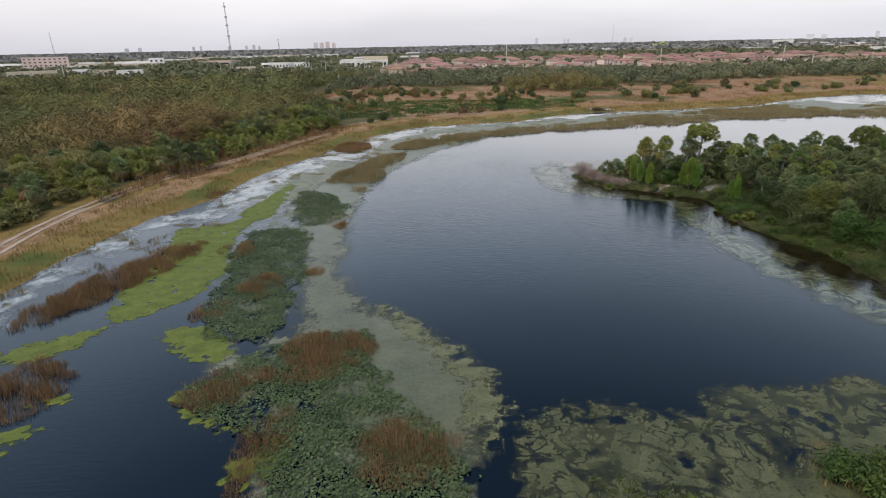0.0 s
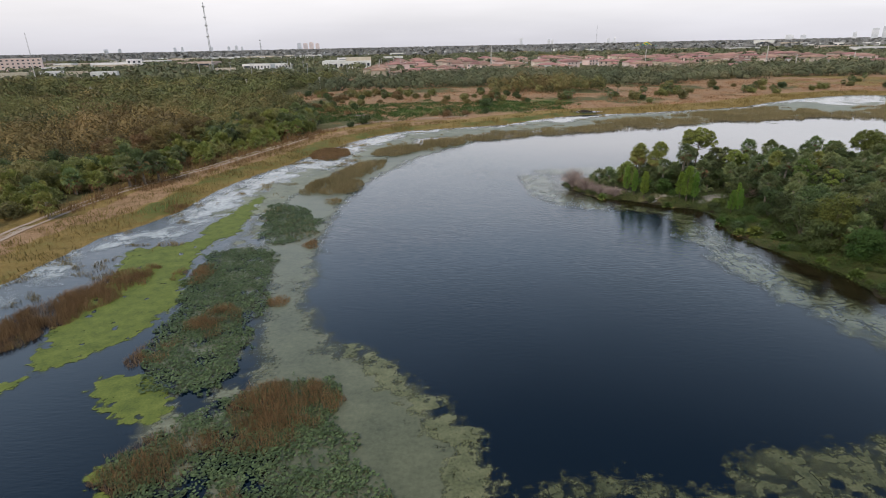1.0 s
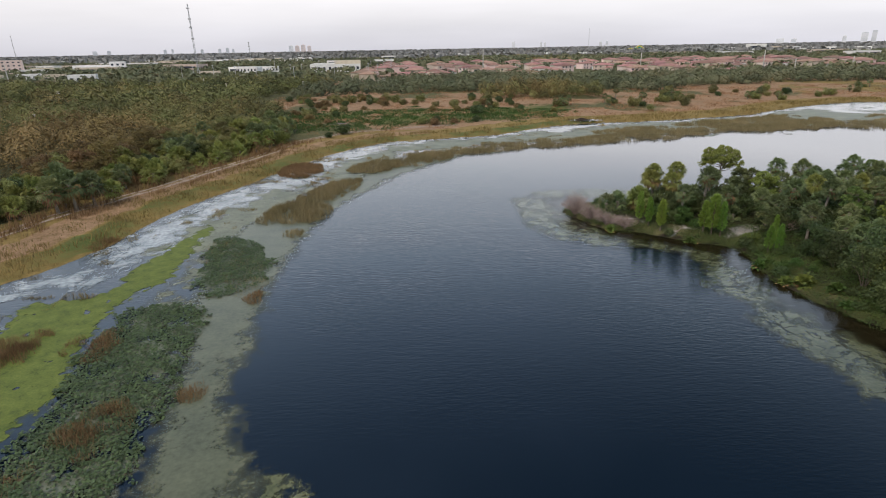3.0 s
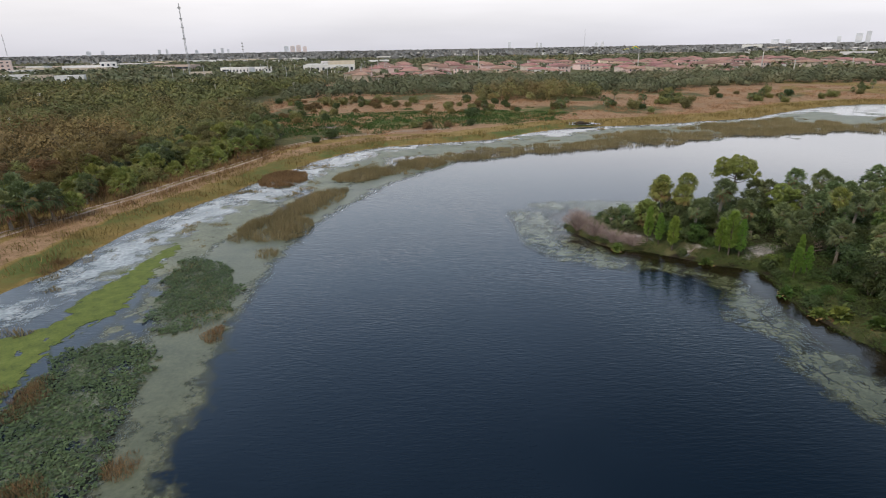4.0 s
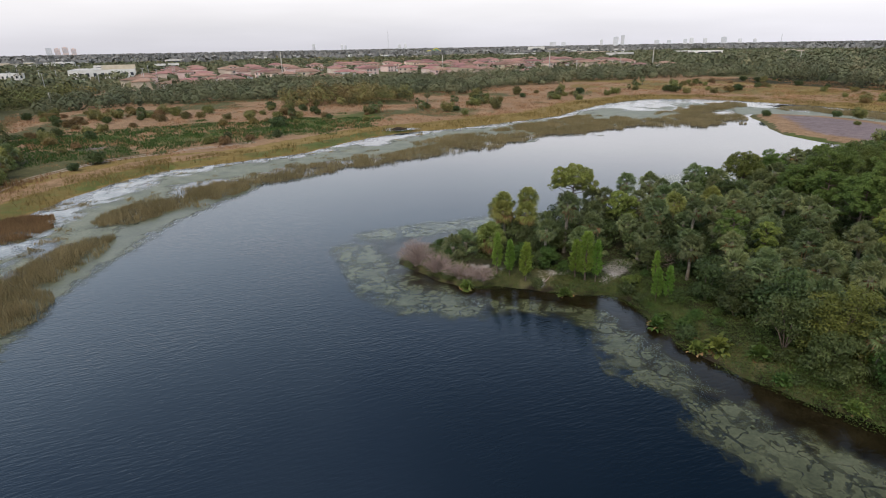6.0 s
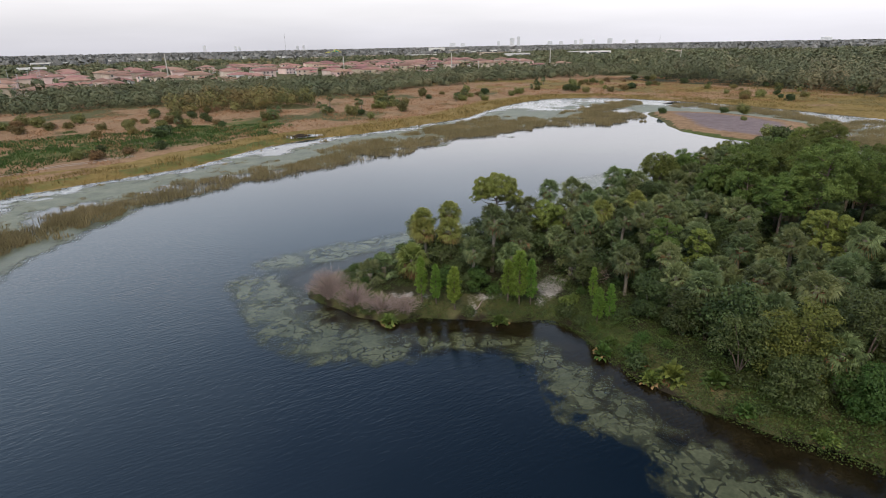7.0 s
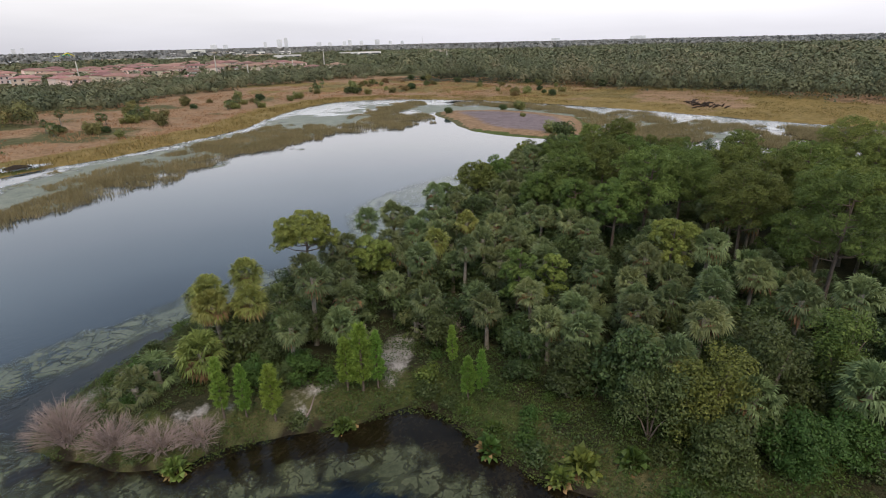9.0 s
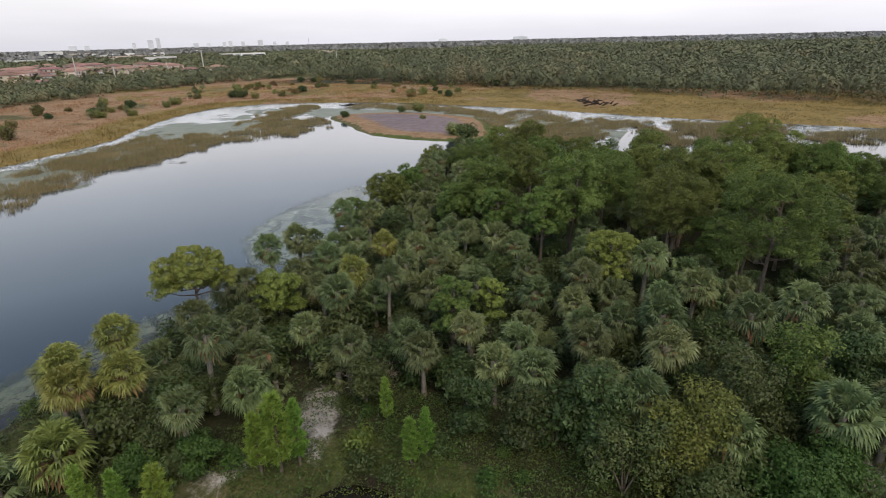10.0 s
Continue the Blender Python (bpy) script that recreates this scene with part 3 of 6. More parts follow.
def ribbon(line, off, half):
    """A narrow strip of bare soil along a line, off to one side of it."""
    p = np.array(line)
    d = unit2(np.gradient(p, axis=0))
    side = np.stack([-d[:, 1], d[:, 0]], 1)
    a, b = p + side * (off - half), p + side * (off + half)
    v = [(q[0], q[1], float(h) + 0.06) for r in (a, b) for q, h in zip(r, ground_z(r[:, 0], r[:, 1]))]
    n = len(p)
    return v, [(i, i + 1, n + i + 1, n + i) for i in range(n - 1)]


def unit2(v):
    return v / (np.linalg.norm(v, axis=1, keepdims=True) + 1e-9)


fine_road = smooth_ring(ROAD[::2], 12, False)
thing("track", mesh_of("track", *join([ribbon(fine_road, -0.85, 0.33), ribbon(fine_road, 0.85, 0.33)]), M_SAND), "two worn sandy wheel ruts along the lake bank", "track", kind="structure")

# ---- water ----
wv = [(-75, -95, 0), (262, -95, 0), (262, 285, 0), (-75, 285, 0)]
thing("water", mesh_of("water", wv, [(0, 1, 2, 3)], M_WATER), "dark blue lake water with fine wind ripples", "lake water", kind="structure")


# ---- floating mats ----
def floating(name, field, box, cell, material, label, category, lift=0.02, rise=0.05, flat=False):
    """A thin sheet on the water: thick where field is high, thinning out to nothing where it falls below nought."""
    xs, ys = np.arange(box[0], box[2], cell), np.arange(box[1], box[3], cell)
    X, Y = np.meshgrid(xs, ys)
    f = field(X.ravel(), Y.ravel()).reshape(X.shape)
    keep = f > -1.5
    cells = keep[:-1, :-1] & keep[1:, :-1] & keep[:-1, 1:] & keep[1:, 1:]
    cells &= np.maximum(np.maximum(f[:-1, :-1], f[1:, :-1]), np.maximum(f[:-1, 1:], f[1:, 1:])) > -0.3
    ids = np.arange(X.size).reshape(X.shape)
    q = np.stack([ids[:-1, :-1][cells], ids[:-1, 1:][cells], ids[1:, 1:][cells], ids[1:, :-1][cells]], -1)
    used, inv = np.unique(q, return_inverse=True)
    Z = np.full(f.shape, lift) if flat else np.clip(f * rise, 0.006, lift)
    v = np.stack([X.ravel()[used], Y.ravel()[used], Z.ravel()[used]], 1)
    me = mesh_of(name, v, inv.reshape(-1, 4), material, True)
    me.attributes.new("cover", "FLOAT", "POINT").data.foreach_set("value", np.clip(f.ravel()[used], -2, 4).astype(np.float32))
    return thing(name, me, label, category, kind="stuff")


def ragged(ring, big=2.4, small=1.2, size=3.0, seed=0, holes=0.0, cracks=0.0):
    ring = smooth_ring(ring, 4)

    def field(x, y):
        f = inside(x, y, ring) + (fbm(x, y, size, seed) - 0.5) * big * 2 + (fbm(x, y, size * 0.25, seed + 5, 3) - 0.5) * small * 2
        if holes:
            f = np.minimum(f, (fbm(x, y, size * 0.8, seed + 9) - holes) * 12)
        if cracks:
            w = (fbm(x, y, 3, seed + 31) - 0.5) * 3
            f = np.minimum(f, (np.abs(fbm(x + w, y - w, size * 2.2, seed + 33, 2) - 0.5) - cracks) * 22)
        return f
    return field

# grey-green algae along the west shore
WEST_MAT = [(13.3, 151.7), (-0.8, 131.3), (-9.9, 108.6), (-12.4, 93.4), (-12.8, 80.2), (-11.8, 67.1), (-11.2, 60.1), (-7.1, 50.5), (-3.1, 47.4), (-0.5, 43.8), (2.5, 39.3), (4.1, 35.8), (3.4, 32.3), (2.6, 27.8),
            (-6.5, 29.9), (-12.7, 44), (-16.9, 60.2), (-22.3, 80.7), (-23.4, 101.1), (-15.2, 119), (-7, 136.8), (5.2, 156.3)]
floating("algae_mat", ragged(WEST_MAT, 1.0, 1.2, 3.0, 4), (-26, 22, 20, 160), 0.36, M_ALGAE, "pale grey-green algae floating in a smooth sheet at the lake edge", "algae")
RIM_MAT = [(-7.5, 51), (-3.1, 47.8), (-0.3, 44.2), (2.7, 39.7), (4.6, 36), (4.2, 31.5), (2.9, 28.5), (1.6, 32), (1.2, 36.4), (-0.6, 40.6), (-3.8, 44.4)]
floating("algae_mat", ragged(RIM_MAT, 1.0, 1.6, 2.4, 6, 0.3), (-10, 25, 9, 55), 0.3, M_RIM, "lumpy yellowish algae along the ragged rim of the sheet", "algae", lift=0.05)
# algae near the southern bank
SOUTH_MAT = [(4.6, 30.7), (8.6, 34.2), (12.6, 33.8), (16.1, 32.7), (17.7, 33.5), (19.5, 35.3), (24.5, 36.1), (30.4, 36.5), (39.4, 35.1), (43.4, 23.2), (29.5, 9.5), (9.6, 11.7), (5.6, 23.7)]
floating("algae_mat", ragged(SOUTH_MAT, 0.8, 1.4, 2.5, 14, 0.25), (0, 8, 46, 41), 0.3, M_MAT, "mottled green algae sheet cracked by dark water", "algae")
# weed beds round the wooded point
POINT_MAT = [(17.4, 110.2), (22.4, 112), (24.4, 104.9), (26.4, 97), (28.9, 91.6), (36.3, 85.9), (38.8, 83.9), (38.3, 78), (37.8, 72.1), (39.2, 67), (40.2, 63.9), (42.1, 56.7), (44.2, 46.8), (41.3, 39), (37.3, 46.9), (33.8, 59.1),
             (33.3, 66.1), (33.8, 71.1), (32.4, 74.6), (33.9, 79.1), (33.9, 84), (30.4, 86), (27.4, 86.1), (21, 90.2), (18, 96.2)]
floating("weed_bed", ragged(POINT_MAT, 1.2, 1.2, 3.0, 24, 0.24), (12, 34, 50, 118), 0.34, M_WEED, "grey-green water weed lying in streaks off the wooded shore", "water weed", flat=True)
NORTH_BED = [(60.8, 113.8), (70.4, 122.2), (80, 125.8), (89.7, 125.6), (99.4, 123.6), (97.6, 117.8), (82.1, 113.2), (68.5, 110.6), (49, 110.6), (35.3, 110.5), (23.4, 110.9), (21.4, 116), (39.2, 116.3)]
floating("weed_bed", ragged(NORTH_BED, 1.0, 0.8, 3.0, 33), (18, 108, 110, 134), 0.4, M_WEED, "dull green submerged weed in the calm lee water", "water weed", flat=True)
# brown water at the foot of the wooded shore, widened as painted dark for mirrored trees
floating("brown_shallows", lambda x, y: np.where(y < 114, np.minimum(inside(x, y, POINT) + 6.0 + (fbm(x, y, 4, 141) - 0.5) * 4, 2.0 - inside(x, y, POINT)) * 0.8, -9), (18, 20, 62, 114), 0.7, M_TANNIN,
         "brown tannin-stained water along the wooded shore", "shallow water", lift=0.006, flat=True)
# bright duckweed on the western channel
PAD_BED = [(-24.5, 95), (-16, 91), (-13.5, 78), (-16, 72), (-14.5, 53), (-7, 45.5), (-4.5, 38.5), (1, 30), (1.5, 20), (-9.5, 19), (-12.5, 31), (-18, 36), (-19.5, 43), (-22.5, 48), (-25, 60), (-25.5, 72)]
floating("algae_mat", ragged(PAD_BED, 0.8, 0.8, 2.0, 44, 0.4), (-30, 16, 6, 98), 0.4, M_MATDEEP, "dull algae between the lily pads", "algae", lift=0.008, flat=True)
GREEN_BAND = [(-27.7, 100.8), (-31.2, 85.1), (-30.6, 77.9), (-37.5, 74.6), (-34.9, 66.9), (-34.4, 57.7), (-33.2, 52.5), (-31, 46.8), (-26.7, 49.9), (-25.2, 53.3), (-24.5, 60.4), (-26.9, 66.6), (-27.5, 75.8), (-25.8, 81.8)]
GREEN_BITS = [[(-24.9, 44.9), (-21.6, 40.6), (-17.6, 40.3), (-18.5, 43.7), (-22.5, 46.2)], [(-37.8, 41.4), (-31, 46.3), (-31.5, 42.8), (-34.6, 40.3)], [(-29.7, 34.5), (-27.7, 36.1), (-27.3, 34.9)],
              [(-30.4, 31), (-27.3, 32), (-27.8, 29), (-30.2, 27)], [(-19.5, 35), (-18.3, 36), (-17.8, 33.6), (-13.2, 31.9), (-12.7, 30.9), (-16.8, 32.4)], [(-11.1, 30.3), (-9.1, 30.9), (-9.6, 27.4), (-12.7, 26.9)],
              [(8.6, 24.7), (15.6, 25.1), (16.6, 20.6), (9.6, 18.7)]]
for ring in [GREEN_BAND] + GREEN_BITS:
    r = np.array(ring)
    floating("duckweed", ragged(ring, 0.9, 1.2, 1.6, 41, 0.22), (r[:, 0].min() - 3, r[:, 1].min() - 3, r[:, 0].max() + 3, r[:, 1].max() + 3), 0.28, M_MATGREEN,
             "bright yellow-green duckweed carpet floating on the channel", "duckweed", lift=0.05, rise=0.08)
# thin film on the still channel water, with the sky's reflection painted in pale
def channel(x, y):
    d = inside(x, y, LAKE)
    wide = np.interp(y, (40, 60, 90, 130, 170), (6, 5, 8.5, 11, 9)) * np.interp(x, (-15, 10, 120, 150), (0.95, 0.32, 0.32, 0.8)) + np.where(x > 150, 12, 0)
    streak = fbm(x * 0.6 + y * 0.5, y - x * 0.4, 5, 77)
    return np.minimum(d + 0.3, wide - d + (fbm(x, y, 8, 71) - 0.5) * 9) * 0.5 + (fbm(x, y, 1.4, 75, 4) - 0.5) * 6 + (streak - 0.51) * 5


def shallows(x, y):
    d = inside(x, y, LAKE)
    wide = np.interp(x, (-60, -30, 0, 60, 120, 160), (20, 20, 20, 28, 32, 46))
    return np.minimum(d, wide - d + (fbm(x, y, 12, 171) - 0.5) * 10) * 0.4 + (fbm(x, y, 2.4, 175, 3) - 0.5) * 4 + (fbm(x, y, 9, 177) - 0.56) * 10


floating("algae_mat", lambda x, y: np.where((y < 258) & (x < 212) & (y > 88), shallows(x, y), -9), (-45, 88, 216, 258), 0.6, M_MATDEEP, "grey-green algae in the shallows along the far bank", "algae", lift=0.010, flat=True)
floating("sheen_film", lambda x, y: np.where((y < 262) & (x < 214), channel(x, y), -9), (-50, 20, 216, 262), 0.5, M_MATPALE, "scum film on still shallow water, mirrored sky painted in pale", "water film", lift=0.030, flat=True)
MARSH_POOLS = [[(144.5, 239.9), (167.9, 238.6), (196.2, 238), (212.6, 214.2), (215, 185.8), (196.9, 195.6), (173.1, 205.9), (154.2, 206.3)], [(202, 113), (207, 100), (199, 86), (181, 82), (169, 91), (181, 103)],
               [(194, 54), (192, 40), (173, 43), (169, 51)], [(179, 132), (170, 112), (157, 106), (167, 122)], [(209, 204), (218, 190), (204, 168), (195, 188)], [(214, 140), (208, 121), (203, 124), (208, 138)]]
for ring in MARSH_POOLS:
    r = np.array(ring)
    floating("sheen_film", ragged(ring, 5, 1.5, 6, 81, 0.38), (r[:, 0].min() - 8, r[:, 1].min() - 8, r[:, 0].max() + 8, r[:, 1].max() + 8), 0.7, M_MATPALE, "scum film on still shallow water, mirrored sky painted in pale", "water film", lift=0.034, flat=True)

# ---- plants: builders ----
RNG = np.random.RandomState(7)


def unit(v):
    return v / (np.linalg.norm(v, axis=-1, keepdims=True) + 1e-9)


def fan_leaves(n, segs, top, low, petiole, blade, seed, droop=0.45):
    """Fan-shaped palm leaves round a bud: vertices and faces."""
    r = np.random.RandomState(seed)
    v, f = [], []
    for i in range(n):
        az = i * 2.39996 + r.uniform(-0.3, 0.3)
        u = (i + 0.5) / n
        el = radians(top + (low - top) * u ** 0.85 + r.uniform(-14, 14))
        d = np.array([math.cos(az) * math.cos(el), math.sin(az) * math.cos(el), math.sin(el)])
        side = unit(np.cross(d, (0, 0, 1.0)) + 1e-6)
        up = np.cross(side, d)
        roll = r.uniform(-0.7, 0.7)
        side, up = side * math.cos(roll) + up * math.sin(roll), up * math.cos(roll) - side * math.sin(roll)
        pl, bl = petiole * r.uniform(0.75, 1.15), blade * r.uniform(0.8, 1.15)
        hub = d * pl - np.array([0, 0, 0.12 * pl * max(0.0, math.cos(el))])
        o = len(v)
        v += [tuple(side * 0.025), tuple(-side * 0.025), tuple(hub)]
        f.append((o, o + 1, o + 2))
        for k in range(segs):
            a = radians(-105 + 210 * (k + 0.5) / segs) + r.uniform(-0.06, 0.06)
            w = d * math.cos(a) + side * math.sin(a)
            length = bl * (0.68 + 0.32 * math.cos(a * 0.8)) * r.uniform(0.88, 1.1)
            lift = up * (0.18 * math.cos(a * 1.5) - 0.05)
            mid = hub + w * length * 0.55 + lift * length
            tip = hub + w * length * r.uniform(0.86, 1.0) + lift * length * 0.5 - np.array([0, 0, droop * length * r.uniform(0.6, 1.3)])
            cross = unit(np.cross(w, up)) * 0.9 * bl / segs + up * r.uniform(-0.03, 0.03)
            o = len(v)
            v += [tuple(hub), tuple(mid + cross), tuple(tip), tuple(mid - cross)]
            f += [(o, o + 1, o + 3), (o + 1, o + 2, o + 3)]
    return np.array(v), f


def cards(centres, normals, size, r, aspect=1.6):
    """Small pointed leaves: two triangles each."""
    n = len(centres)
    t = unit(r.normal(size=(n, 3)))
    a = unit(np.cross(normals, t))
    b = np.cross(normals, a)
    s = size * r.uniform(0.65, 1.3, (n, 1))
    v = np.stack([centres - a * s * 0.5 * aspect, centres - b * s * 0.5, centres + a * s * 0.5 * aspect, centres + b * s * 0.5], 1).reshape(-1, 3)
    k = np.arange(n)[:, None] * 4
    return v, np.concatenate([k + [[0, 1, 2]], k + [[0, 2, 3]]])


def slivers(centres, normals, size, r, aspect=1.6):
    """Small leaves of one triangle each."""
    n = len(centres)
    a = unit(np.cross(normals, unit(r.normal(size=(n, 3)))))
    b = np.cross(normals, a)
    s = size * r.uniform(0.65, 1.3, (n, 1))
    v = np.stack([centres - a * s * 0.5 * aspect - b * s * 0.5, centres + a * s * 0.5 * aspect, centres - a * s * 0.4 * aspect + b * s * 0.5], 1).reshape(-1, 3)
    return v, np.arange(n * 3).reshape(-1, 3)


def lobes(r, n, spread_xy, z0, z1, size):
    c = np.stack([r.uniform(-1, 1, n) * spread_xy, r.uniform(-1, 1, n) * spread_xy, r.uniform(z0, z1, n)], 1)
    keep = np.hypot(c[:, 0], c[:, 1]) < spread_xy
    return c[keep], size * r.uniform(0.7, 1.3, keep.sum())


def bumps(r, centres, radii, per, share, flat=0.8):
    """Small rounded clumps on the upper skins of larger lobes."""
    n = len(centres) * per
    d = unit(r.normal(size=(n, 3)))
    d[:, 2] = np.abs(d[:, 2]) * np.where(r.rand(n) < 0.8, 1, -0.4)
    big = np.repeat(radii, per)
    return np.repeat(centres, per, 0) + d * big[:, None] * np.array([0.85, 0.85, 0.85 * flat]), big * share * r.uniform(0.7, 1.3, n)


def leaf_cloud(seed, n, centres, radii, size, flat=0.8, aspect=1.6):
    """Leaves on the skins of overlapping lobes."""
    r = np.random.RandomState(seed)
    w = radii ** 2 / (radii ** 2).sum()
    pick = r.choice(len(centres), n, p=w)
    d = unit(r.normal(size=(n, 3)))
    d[:, 2] = np.abs(d[:, 2]) * np.where(r.rand(n) < 0.8, 1, -1)
    rad = radii[pick][:, None] * r.uniform(0.8, 1.06, (n, 1))
    p = centres[pick] + d * rad * np.array([1, 1, flat])
    return slivers(p, unit(d + r.normal(size=(n, 3)) * 0.35 + np.array([0, 0, 0.3])), size, r, aspect)


def bent(h, lean, seed, steps=5):
    r = np.random.RandomState(seed)
    ph = r.uniform(0, 6.28)
    return [(lean * math.cos(ph) * (i / steps) ** 1.6 * h, lean * math.sin(ph) * (i / steps) ** 1.6 * h, h * i / steps) for i in range(steps + 1)]


def palm_tree(name, h, seed, label, group, r_crown=1.0, lean=0.06, dry=10, fans=52, frond=None):
    root = thing(name, None, label, "palm tree", group)
    spine = bent(h, lean, seed)
    tv, tf = tube(spine, [0.24, 0.18, 0.16, 0.16, 0.17, 0.2], 8)
    part("trunk", mesh_of("trunk", tv, tf, M_TRUNK, True), root)
    top = np.array(spine[-1])
    v, f = fan_leaves(fans, 16, 88, -52, 0.84 * r_crown, 0.82 * r_crown, seed, 0.3)
    part("crown", mesh_of("crown", v + top, f, frond or M_PALM), root)
    if dry:
        v, f = fan_leaves(dry, 9, -30, -72, 0.6 * r_crown, 0.95 * r_crown, seed + 5, 0.3)
        part("dead_fronds", mesh_of("dead_fronds", v + top, f, M_FRONDDRY), root, "hanging dry orange-brown fronds")
    return root


def pine_tree(name, h, seed, label, group, crown=3.2, base=0.45, needles=7000, size=0.15, needle=M_NEEDLE, limbs=15, radius=0.2, umbrella=False):
    """A bent trunk, limbs that end in rounded domes, and each dome a cushion of needle clumps."""
    r = np.random.RandomState(seed)
    root = thing(name, None, label, "pine tree", group)
    spine = bent(h * 0.9, 0.05, seed)
    tv, tf = tube(spine, [radius, radius * 0.85, radius * 0.7, radius * 0.55, radius * 0.4, radius * 0.15], 8)
    part("trunk", mesh_of("trunk", tv, tf, M_BARK, True), root)
    half = h * (1 - base) * 0.5
    mid_z = h - half * 1.05
    arms, ends, sizes = [], [], []
    for i in range(limbs):
        u = (i + 0.5) / limbs
        az = i * 2.39996 + r.uniform(-0.4, 0.4)
        up = (-0.45 + 1.4 * u) if umbrella else (-0.75 + 1.65 * u)
        out = math.sqrt(max(0.05, 1 - min(1, abs(up)) ** 2)) * r.uniform(0.6, 1.0)
        dome = crown * (0.34 if umbrella else 0.4) * r.uniform(0.8, 1.25)
        e = np.array([math.cos(az) * out * (crown - dome * 0.6), math.sin(az) * out * (crown - dome * 0.6), mid_z + up * (half - dome * 0.5)])
        k = min(4.9, max(0.5, (e[2] - 0.35 * out * crown) / (h * 0.9) * 5))
        a, b = np.array(spine[int(k)]), np.array(spine[int(k) + 1])
        o = a + (b - a) * (k - int(k))
        m = (o + e) / 2 + np.array([0, 0, -0.06 * crown])
        arms.append(tube([tuple(o), tuple(m), tuple(e)], [radius * 0.34, radius * 0.22, radius * 0.08], 5))
        ends.append(e)
        sizes.append(dome)
    part("limb_framework", mesh_of("limb_framework", *join(arms), M_BARK, True), root)
    flat = 0.7 if umbrella else 0.75
    c, rad = bumps(r, np.array(ends), np.array(sizes), 22, 0.27, flat)
    part("crown", mesh_of("crown", *leaf_cloud(seed, int(needles * 2.0), c, rad, size * 0.56, 0.8, 2.6), needle), root)
    return root


def young_pine(h, seed, label, wide=0.95):
    """A slim young pine: a straight stem set with rising brushes of fine needles."""
    r = np.random.RandomState(seed)
    root = thing("young_pine", None, label, "pine tree", "young pines at the shore")
    part("trunk", mesh_of("trunk", *tube([(0, 0, 0), (0.03, 0.02, h * 0.5), (0, 0, h)], [0.09, 0.06, 0.015], 6), M_BARK, True), root)
    arms, v = [], []
    for i in range(46):
        u = 0.16 + 0.84 * (i + r.rand()) / 46
        az = i * 2.39996 + r.uniform(-0.4, 0.4)
        out = wide * (1.0 - u) ** 0.6 * min(1.0, 0.55 + 1.6 * (u - 0.16)) * r.uniform(0.55, 1.05) + 0.06
        a = np.array([0, 0, u * h * 0.92])
        e = a + np.array([math.cos(az) * out, math.sin(az) * out, 0.3 * out + 0.22])
        arms.append(tube([tuple(a), tuple((a + e) / 2 - np.array([0, 0, 0.05])), tuple(e)], [0.025, 0.018, 0.008], 4))
        n = 130
        t = r.uniform(0.35, 1.0, n)[:, None]
        base = a + (e - a) * t
        d = unit(unit(e - a) * 0.7 + r.normal(size=(n, 3)) * 0.75 + np.array([0, 0, 0.35]))
        side = unit(np.cross(d, r.normal(size=(n, 3)))) * 0.03
        tip = base + d * r.uniform(0.2, 0.36, (n, 1))
        v.append(np.stack([base - side, base + side, tip], 1).reshape(-1, 3))
    v = np.concatenate(v)
    part("limb_framework", mesh_of("limb_framework", *join(arms), M_BARK, True), root)
    part("crown", mesh_of("crown", v, np.arange(len(v)).reshape(-1, 3), M_NEEDLEYOUNG), root)
    return root


def leafy_tree(name, h, seed, label, category, group, crown=2.2, low=0.3, leaves=1500, size=0.22, material=None, flat=0.8, stems=5, lobe=0.5):
    r = np.random.RandomState(seed)
    root = thing(name, None, label, category, group)
    c, rad = lobes(r, 26, crown * 0.72, h * low + crown * 0.2, h * 0.86, crown * lobe)
    if not len(c):
        c, rad = np.array([[0, 0, h * 0.6]]), np.array([crown])
    taper = 1 - 0.55 * np.clip((c[:, 2] / h - 0.55) / 0.45, 0, 1)
    c[:, :2] *= taper[:, None]
    arms = []
    for i in range(stems):
        e = c[i % len(c)]
        arms.append(tube([(r.uniform(-0.12, 0.12), r.uniform(-0.12, 0.12), 0), tuple(e * np.array([0.45, 0.45, 0.6])), tuple(e)], [0.03 * h * 0.5, 0.018 * h * 0.5, 0.02], 5))
    part("stem", mesh_of("stem", *join(arms), M_BARK, True), root)
    bc, br = bumps(r, c, rad, 6, 0.5, flat)
    part("foliage", mesh_of("foliage", *leaf_cloud(seed, int(leaves * 1.5), np.concatenate([bc, c]), np.concatenate([br, rad * 0.8]), size, flat), material or M_LEAF), root)
    return root


